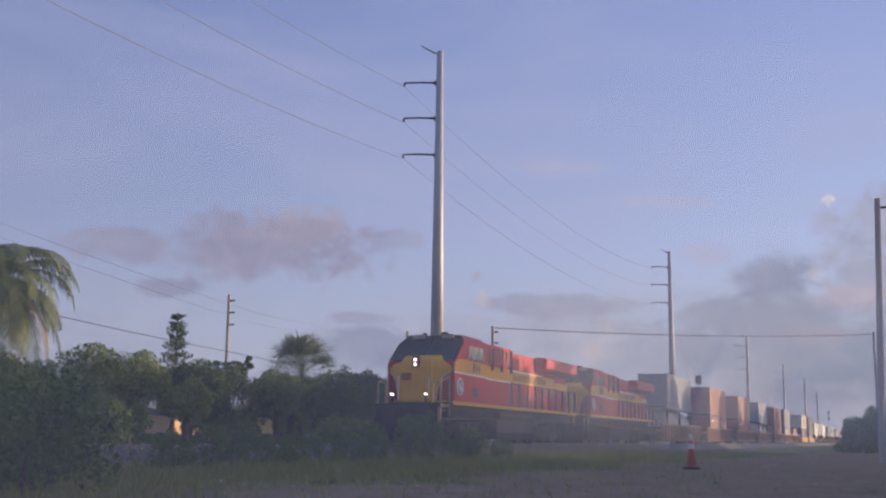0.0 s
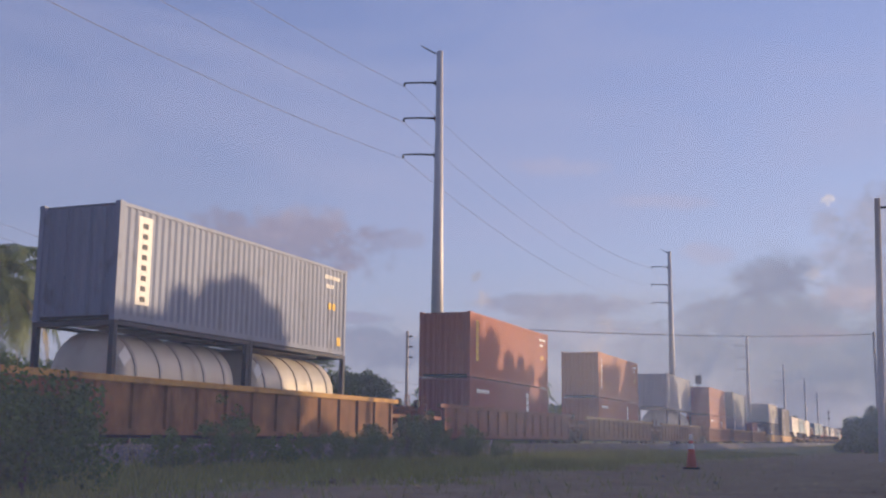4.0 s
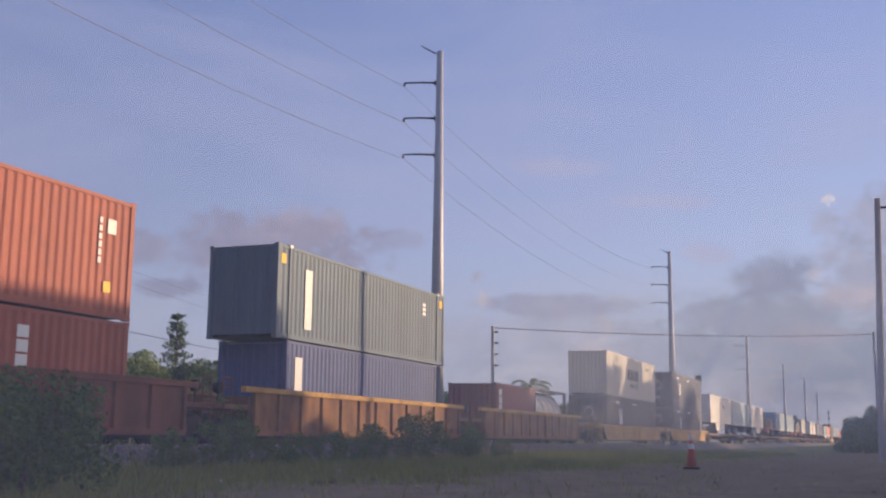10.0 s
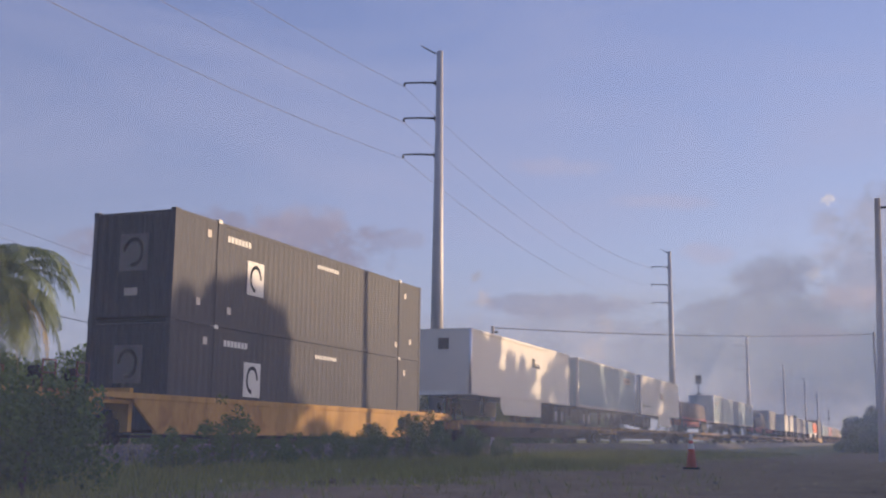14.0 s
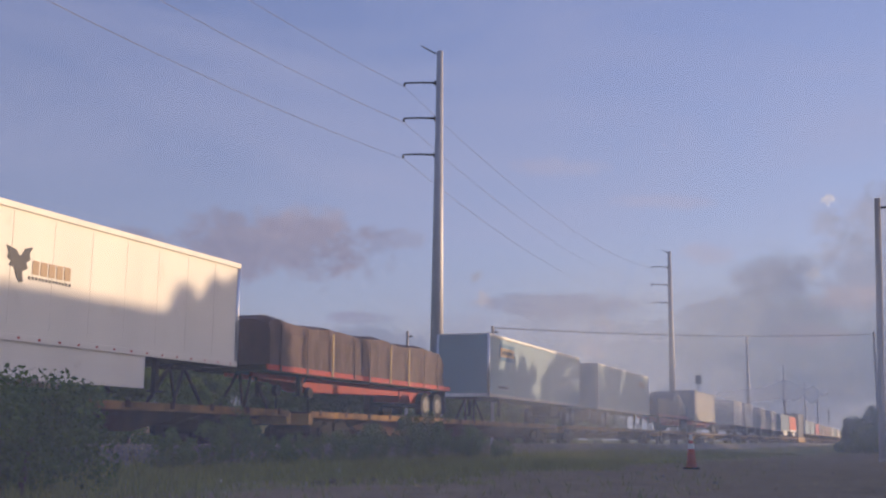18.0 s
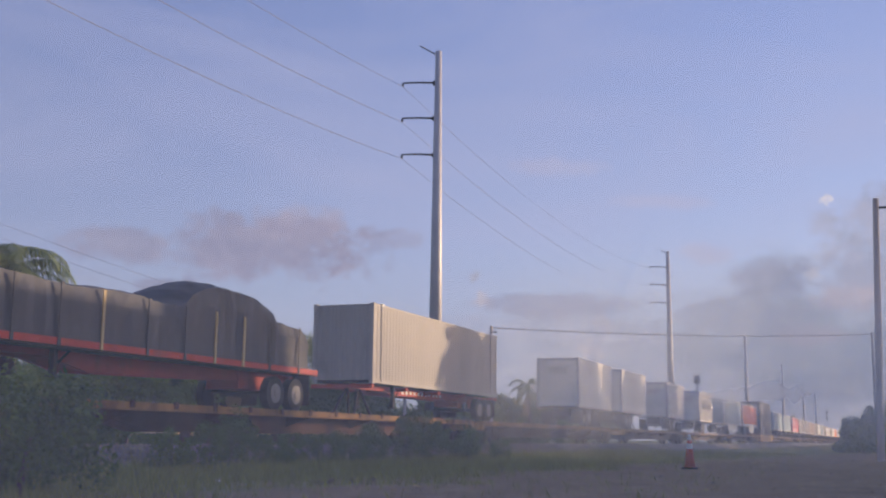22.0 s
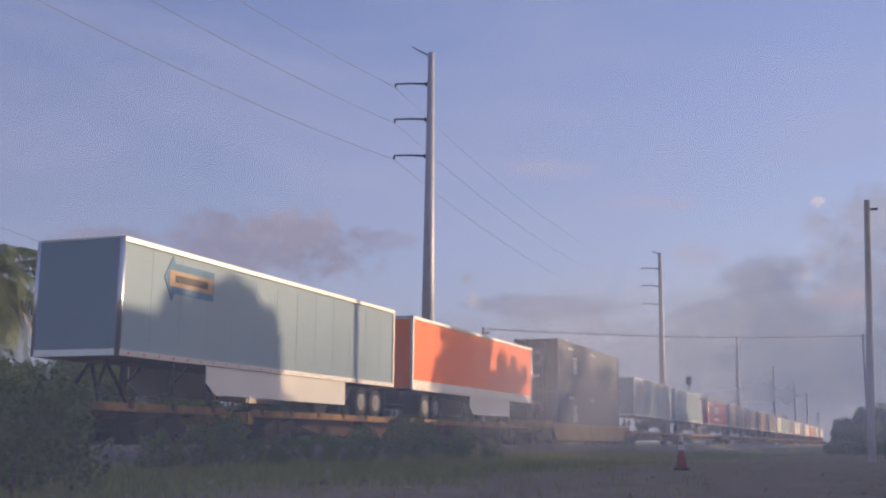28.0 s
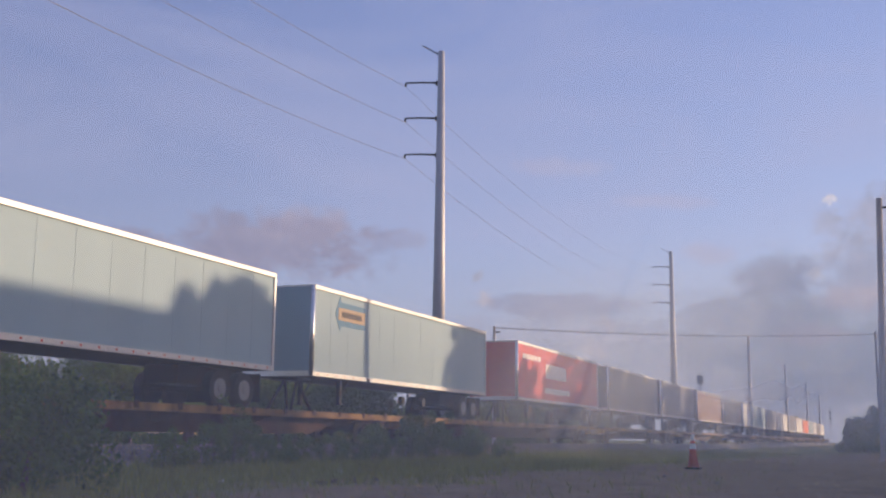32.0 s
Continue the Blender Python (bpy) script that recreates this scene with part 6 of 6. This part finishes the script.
    # tall unseen trees, added on the lot's sunny side as shade, moved SHADE metres
    for i, (x, y, h, r, lo) in enumerate(((34.9, -14.8, 10.1, 2.35, 0.70), (33.75, -14.8, 10.5, 0.9, 0.5), (35.0, -14.9, 10.95, 1.1, 0.5), (36.2, -14.8, 10.7, 1.0, 0.5), (37.2, -14.8, 10.2, 0.75, 0.5), (32.4, -14.7, 9.65, 2.2, 0.4), (33.0, -14.7, 9.95, 2.0, 0.4), (54.4, -15.0, 11.0, 3.1, 0.1), (60.2, -15.0, 10.6, 2.5, 0.12), (70.2, -15, 11.4, 2.9, 0.1), (75.5, -15, 11.8, 3.0, 0.15), (81.5, -15, 11.0, 3.2, 0.1),
                                          (88, -15, 11.8, 3.4, 0.15), (95.5, -15, 11.4, 3.6, 0.1), (104, -15, 11.8, 4.0, 0.1), (113, -15, 11.4, 4.0, 0.1), (138, -15, 11.8, 4.4, 0.1), (148, -15, 11.4, 4.6, 0.1), (160, -15, 11.8, 5, 0.1),
                                          (172, -15, 11.4, 5, 0.1), (186, -15, 11.8, 5.5, 0.1), (202, -15, 11.6, 5.5, 0.1))):
        tree(x + SHADE, y, h + (0.5 if i > 6 else 0), r * (1.0 if i > 6 else 0.8), "unseen tall tree behind the lot, placed to shade the train", "leaf", 91 + i, 50 if i in (7, 8) else 95 if i > 6 or i == 0 else 50, 60 if i > 6 else 85, 0.30 if i > 6 else 0.22, 0.25 if i > 6 else 0.14, lo)
    for i, h in enumerate((10.7, 10.6, 10.4, 9.9, 9.4, 9.4, 9.2)):
        tree(53.2 + SHADE + i * 2.2, -15.4, h + 0.4, 1.4, "unseen slim tree behind the lot, placed to shade the train", "leaf", 210 + i, 70, 70, 0.24, 0.14, 0.1)
    # unseen shrubs added to shade the lot and the train's lower parts
    for i in range(14):
        tree(31.9 + SHADE + i * 1.9, -14.2, 7.2 if i < 5 else 4.4, 1.5, "unseen shrub behind the lot, placed to shade train and ground", "leaf", 170 + i, 45, 50, 0.2, 0.06, 0.02, "hedge_shrub", category="bush")


build_plants()


def build_grass():
    rng = np.random.RandomState(8)
    n = 190000
    x = 8 + 62 * rng.uniform(0, 1, n) ** 1.35
    y = rng.uniform(2.5, 14.6, n)
    patch = np.sin(x * 0.9 + 1.7 * np.sin(y * 0.7)) * np.sin(y * 1.3 + x * 0.31)
    keep = rng.uniform(0, 1, n) < np.clip((y - 7.2 + 0.05 * np.maximum(0, x - 20)) / 4.0 + patch * 0.4, 0.012, 1)
    x, y = x[keep], y[keep]
    n = len(x)
    h = rng.uniform(0.05, 0.20, n) * np.where(rng.uniform(0, 1, n) < 0.05, 2.4, 1) * np.where(y > 11, 1.35, 1)
    a = rng.uniform(0, 2 * np.pi, n)
    w = rng.uniform(0.006, 0.014, n)
    lean = rng.normal(0, 0.35, (n, 2)) * h[:, None]
    z = np.zeros(n)
    b0 = np.stack([x - np.cos(a) * w, y - np.sin(a) * w, z], 1)
    b1 = np.stack([x + np.cos(a) * w, y + np.sin(a) * w, z], 1)
    tip = np.stack([x + lean[:, 0], y + lean[:, 1], h], 1)
    v = np.stack([b0, b1, tip], 1).reshape(-1, 3)
    f = np.arange(3 * n).reshape(n, 3)
    g = new("grass", from_arrays("grass", v.tolist(), f.tolist(), M["grass"]))
    tagged(g, "dry green weeds and grass between lot and railway", "grass", kind="stuff")


build_grass()


def build_gravel():
    """Loose pebbles, clods and bits of bark strewn over the lot."""
    rng = np.random.RandomState(14)
    n = 5200
    x = 11 + 42 * rng.uniform(0, 1, n) ** 1.5
    y = rng.uniform(-1.5, 11.5, n)
    clump = 0.5 + 0.5 * np.sin(x * 1.7 + 2 * np.sin(y * 1.3)) * np.sin(y * 2.1 - x * 0.4)
    r = rng.uniform(0.008, 0.026, n) * (0.6 + clump) * np.where(rng.uniform(0, 1, n) < 0.03, 2.2, 1)
    zz = np.array([relief(a, b) for a, b in zip(x, y)])
    a = rng.uniform(0, 2 * np.pi, n)
    pts = []
    for k in range(4):
        q = a + k * np.pi / 2
        w = r * rng.uniform(0.7, 1.4, n)
        pts.append(np.stack([x + np.cos(q) * w, y + np.sin(q) * w, zz + r * 0.15], 1))
    pts.append(np.stack([x + r * 0.2, y, zz + r * rng.uniform(0.6, 1.1, n)], 1))
    v = np.stack(pts, 1).reshape(-1, 3)
    base = np.arange(n)[:, None] * 5
    f = np.concatenate([base + np.array([k, (k + 1) % 4, 4]) for k in range(4)])
    g = new("gravel", from_arrays("gravel", v.tolist(), f.tolist(), M["pebble"]))
    tagged(g, "loose pebbles and dirt clods strewn over the lot", "gravel", kind="stuff")


build_gravel()


# ---- poles, wires, signals ----
def steel_pole(x, y, top, r=0.42, label="tall round steel power pole with three side arms"):
    ob = thing("power_pole", label, "power pole", "steel power poles")
    bm = bmesh.new()
    tube(bm, (0, 0, 0), (0, 0, top), r, r * 0.42, 18)
    part("mast", bm, "steel_grey", ob, smooth=True)
    for dz in (2.06, 4.38, 6.74):
        bm = bmesh.new()
        tube(bm, (0, 0.1, top - dz), (-0.16, 1.2, top - dz + 0.10), 0.07, 0.06, 8)
        tube(bm, (-0.16, 1.2, top - dz + 0.10), (-0.3, 2.3, top - dz + 0.14), 0.06, 0.05, 8)
        box(bm, -0.12, 0.12, 0.10, 0.34, top - dz - 0.14, top - dz + 0.12)
        arm = part("arm", bm, "dark_metal", ob, "dark insulator arm")
        bm = bmesh.new()
        for i in range(3):
            tube(bm, (-0.3, 2.3, top - dz + 0.08 - i * 0.06), (-0.3, 2.3, top - dz + 0.02 - i * 0.06), 0.08, 0.05, 8)
        part("insulator", bm, "dark_metal", arm)
    bm = bmesh.new()
    tube(bm, (0, 0, top - 0.3), (-0.2, 1.2, top + 0.45), 0.05, 0.035, 6)
    part("top_bracket", bm, "dark_metal", ob)
    ob.matrix_basis = pose(x, y, 0)
    return ob


def wood_pole(x, y, top, label, r=0.14, lean=0.0, pins=3, tilt=0.0):
    ob = thing("utility_pole", label, "utility pole", "wooden utility poles")
    bm = bmesh.new()
    tube(bm, (0, 0, 0), (lean, tilt, top), r, r * 0.75, 10)
    part("shaft", bm, "wood_pole", ob)
    for i in range(pins):
        z = top - 0.4 - i * 0.75
        bm = bmesh.new()
        tube(bm, (lean, tilt - 0.05, z), (lean, tilt - 0.42, z), 0.05, 0.06, 6)
        part("insulator", bm, "dark_metal", ob)
    ob.matrix_basis = pose(x, y, 0)
    return ob


def cable(points, sag, label, r=0.02, material="wire"):
    bm = bmesh.new()
    for a, b in zip(points, points[1:]):
        a, b = Vector(a), Vector(b)
        n = 16
        ps = [a.lerp(b, i / n) - Vector((0, 0, sag * 4 * (i / n) * (1 - i / n))) for i in range(n + 1)]
        for p, q in zip(ps, ps[1:]):
            tube(bm, p, q, r, n=4, caps=False)
    bmesh.ops.remove_doubles(bm, verts=bm.verts[:], dist=r * 0.3)
    ob = new("power_line", mesh_of("power_line", bm, M[material]))
    tagged(ob, label, "cable", "overhead wires")


def build_poles():
    steel = ((62.0, 25, 24.9), (142.5, 25, 25.0), (227.8, 25, 21.6), (313.5, 25, 21.4), (396.7, 25, 21.9), (470, 25, 20.8))
    for x, y, t in steel:
        steel_pole(x, y, t, 0.47 if x < 100 else 0.5)
    for dz in (2.16, 4.50, 6.86):
        cable([(-18, 27.3, 24.9 - dz), *[(x - 0.3, y + 2.3, t - dz) for x, y, t in steel]], 1.95, "thin high power line between steel poles", 0.015, "pale_wire")
    wood_pole(50, 0.18, 11.1, "tall weathered wooden utility pole at the lot's edge", 0.17, 0, 1, -0.36)
    wood_pole(110, 0.6, 10.9, "thin leaning wooden utility pole", 0.14, -0.2, 1)
    wood_pole(58.9, 37.8, 9.5, "wooden utility pole beyond the trees", 0.13)
    wood_pole(70.9, 24.5, 8.3, "wooden utility pole beside the track", 0.13, 0, 4)
    wood_pole(73.4, 31.9, 8.4, "wooden utility pole beyond the track", 0.13, 0, 3)
    cable([(70.9, 24.5, 8.2), (110, 0.6, 10.7)], 0.35, "cable across the track between wooden poles", 0.03)
    for dz in (0.0, 0.72):
        cable([(27.6, 45.2, 14.3 - dz), (58.9, 37.4, 8.75 - dz), (80.2, 40.9, 9.6 - dz)], 0.25, "thin wire between wooden poles", 0.009, "pale_wire")
    cable([(26.0, 33.9, 6.7), (58.9, 37.6, 5.9), (96, 40, 5.6)], 0.15, "low sagging cable beyond the track", 0.018)


build_poles()


def signal(x, y, top, label):
    ob = thing("railway_signal", label, "railway signal", "railway signals")
    bm = bmesh.new()
    tube(bm, (0, 0, 0), (0, 0, top), 0.09, 0.07, 10)
    part("mast", bm, "dark_metal", ob)
    for z in (top - 0.9, top - 3.4):
        bm = bmesh.new()
        box(bm, -0.22, 0.05, -0.42, 0.42, z - 0.1, z + 1.1, bevel=0.1)
        hd = part("signal_head", bm, "black", ob, "black signal head")
        for k in range(3):
            bm = bmesh.new()
            tube(bm, (-0.22, 0, z + 0.15 + k * 0.35), (-0.5, 0, z + 0.15 + k * 0.35), 0.14, 0.14, 10)
            part("lamp_hood", bm, "black", hd)
    ob.matrix_basis = pose(x, y, 0)


signal(157.5, 24, 9.6, "dark two-headed railway signal mast beside the track")
signal(516, 23, 14.0, "dark two-headed railway signal mast far along the track")


def traffic_cone(x, y):
    ob = thing("traffic_cone", "orange traffic cone with two white bands on the dirt", "traffic cone")
    part("base", B(-0.19, 0.19, -0.19, 0.19, 0.0, 0.05, bevel=0.015), "black", ob, "black rubber base")
    bm = bmesh.new()
    tube(bm, (0, 0, 0.05), (0, 0, 0.91), 0.145, 0.028, 24)
    part("cone", bm, "cone_orange", ob, smooth=True)
    for z0, z1 in ((0.52, 0.66), (0.74, 0.90)):
        r0, r1 = (0.145 - (z - 0.05) * 0.136 + 0.006 for z in (z0, z1))
        bm = bmesh.new()
        tube(bm, (0, 0, z0), (0, 0, z1), r0, r1, 24)
        part("white_band", bm, "mark_white", ob, "white reflective band")
    ob.matrix_basis = pose(x, y, relief(x, y))


traffic_cone(29.8, 4.78)


def rubble(name, x, y, n, spread, size, material, label, seed):
    """A low heap of broken lumps lying on the lot."""
    rng = random.Random(seed)
    ob = thing(name, label, "rubble")
    for i in range(n):
        s = size * rng.uniform(0.4, 1.1)
        bm = bmesh.new()
        bmesh.ops.create_icosphere(bm, subdivisions=1, radius=s)
        for v in bm.verts:
            v.co *= rng.uniform(0.7, 1.2)
            v.co.z *= 0.6
        p = part("lump", bm, material, ob)
        p.matrix_basis = pose(rng.gauss(0, spread), rng.gauss(0, spread * 0.6), s * 0.2, 0, 0, rng.uniform(0, 360))
    ob.matrix_basis = pose(x, y, relief(x, y))


rubble("dirt_heap", 17.0, 8.5, 14, 0.45, 0.10, "bark", "low brown heap of dirt and bark", 2)
rubble("stone_heap", 21.5, 11.6, 16, 0.8, 0.14, "concrete", "pale broken stones in the weeds", 3)
rubble("stone_heap", 17.2, 10.6, 12, 0.8, 0.07, "concrete", "small pale stones on the lot", 4)
rubble("stone_heap", 24.0, 4.0, 14, 2.5, 0.05, "stones", "scattered small dark stones on the lot", 5)


def house(x, y, w, d, h, label, turn=0.0, material="wall_yellow"):
    ob = thing("house", label, "house", "houses")
    part("wall", B(-w / 2, w / 2, -d / 2, d / 2, 0, h), material, ob)
    bm = bmesh.new()
    prism(bm, [(-d / 2 - 0.5, h), (d / 2 + 0.5, h), (0, h + 0.8)], -w / 2 - 0.5, w / 2 + 0.5)
    part("roof", bm, "roof_grey", ob)
    for xx in (-w * 0.3, w * 0.1, w * 0.36):
        win = part("window", B(xx - 0.5, xx + 0.5, -d / 2 - 0.03, -d / 2 + 0.02, 0.9, 2.0), "glass", ob)
        part("window_frame", B(xx - 0.56, xx + 0.56, -d / 2 - 0.05, -d / 2 - 0.01, 2.0, 2.08), "loco_white", win)
    part("door", B(w * 0.2 - 0.95, w * 0.2 - 0.1, -d / 2 - 0.03, -d / 2 + 0.02, 0.0, 2.03), "concrete", ob)
    ob.matrix_basis = pose(x, y, 0, 0, 0, turn)


house(88.5, 60.5, 14.0, 5.0, 2.45, "low cream stucco house with a grey roof behind the trees", 4, "wall_cream")
house(80.6, 48.0, 4.2, 4.0, 2.25, "small yellow stucco house behind the shrubs", 4)


def shade_building(x0, x1, y0, y1, h):
    ob = thing("shade_shed", "unseen flat-roofed shed behind the lot, placed to shade the train", "building")
    part("wall", B(x0, x1, y0, y1, 0, h), "concrete", ob)
    part("roof", B(x0 - 0.3, x1 + 0.3, y0 - 0.3, y1 + 0.3, h, h + 0.2), "roof_grey", ob)


# unseen block added so its roof edge casts the straight shade line
shade_building(22.5, 50.8, -24, -14, 8.66)


def haze_sheet(drifts, label, material="haze"):
    """Soft upright sheets added as painted haze over the lot, fitted to the view."""
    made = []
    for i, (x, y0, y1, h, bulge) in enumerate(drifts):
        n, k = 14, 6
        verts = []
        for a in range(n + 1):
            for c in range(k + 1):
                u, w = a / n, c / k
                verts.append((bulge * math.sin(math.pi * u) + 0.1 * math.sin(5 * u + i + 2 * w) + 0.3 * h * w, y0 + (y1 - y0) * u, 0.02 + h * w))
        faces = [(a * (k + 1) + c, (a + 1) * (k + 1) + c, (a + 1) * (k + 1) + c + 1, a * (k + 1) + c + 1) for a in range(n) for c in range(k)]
        ob = new("haze_sheet", from_arrays("haze_sheet", verts, faces, M[material]))
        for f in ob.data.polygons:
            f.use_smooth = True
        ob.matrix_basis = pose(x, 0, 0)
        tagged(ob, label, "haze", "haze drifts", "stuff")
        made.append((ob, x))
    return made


haze_sheet(((24.0, -7.0, 14.8, 5.4, 0.3), (36.5, -7.0, 15.2, 7.2, 0.3), (43.0, -7.0, 15.2, 8.2, 0.3)), "pale translucent sheet painted as haze over the lot")
# an added sheet close to the camera lifts the whole view's dark tones
haze_sheet(((3.0, -9.0, 11.0, 9.0, 0.2),), "faint translucent sheet near the camera that lifts dark tones", "veil")
# more painted haze sheets, slid in later to pale the view
DRIFT = haze_sheet(((4.2, -3.5, 5.2, 1.7, 0.1), (40.0, -7.0, 15.2, 9.5, -0.2)), "pale translucent haze sheet that slides in later", "drift")


# ---- movement ----
def travel(t):
    """How far the train has gone by t seconds, counted from 16 s."""
    z = (t - 16) / 16
    return 287.524 * z + 0.239 * z ** 2 - 0.2855 * z ** 3 - 0.8266 * z ** 4


def motions():
    times = [2 * k for k in range(17)]
    for ob, x, z in TRAIN:
        walk(ob, [(t, pose(x - travel(t), TRACK_Y, RAIL + z)) for t in times])
    for ob, x in DRIFT:
        walk(ob, [(t, pose(x, -25 * k, 0)) for t, k in ((0, 1), (8, 1), (11, 0.75), (14, 0.35), (17, 0.06), (20, 0), (32, 0))])


motions()
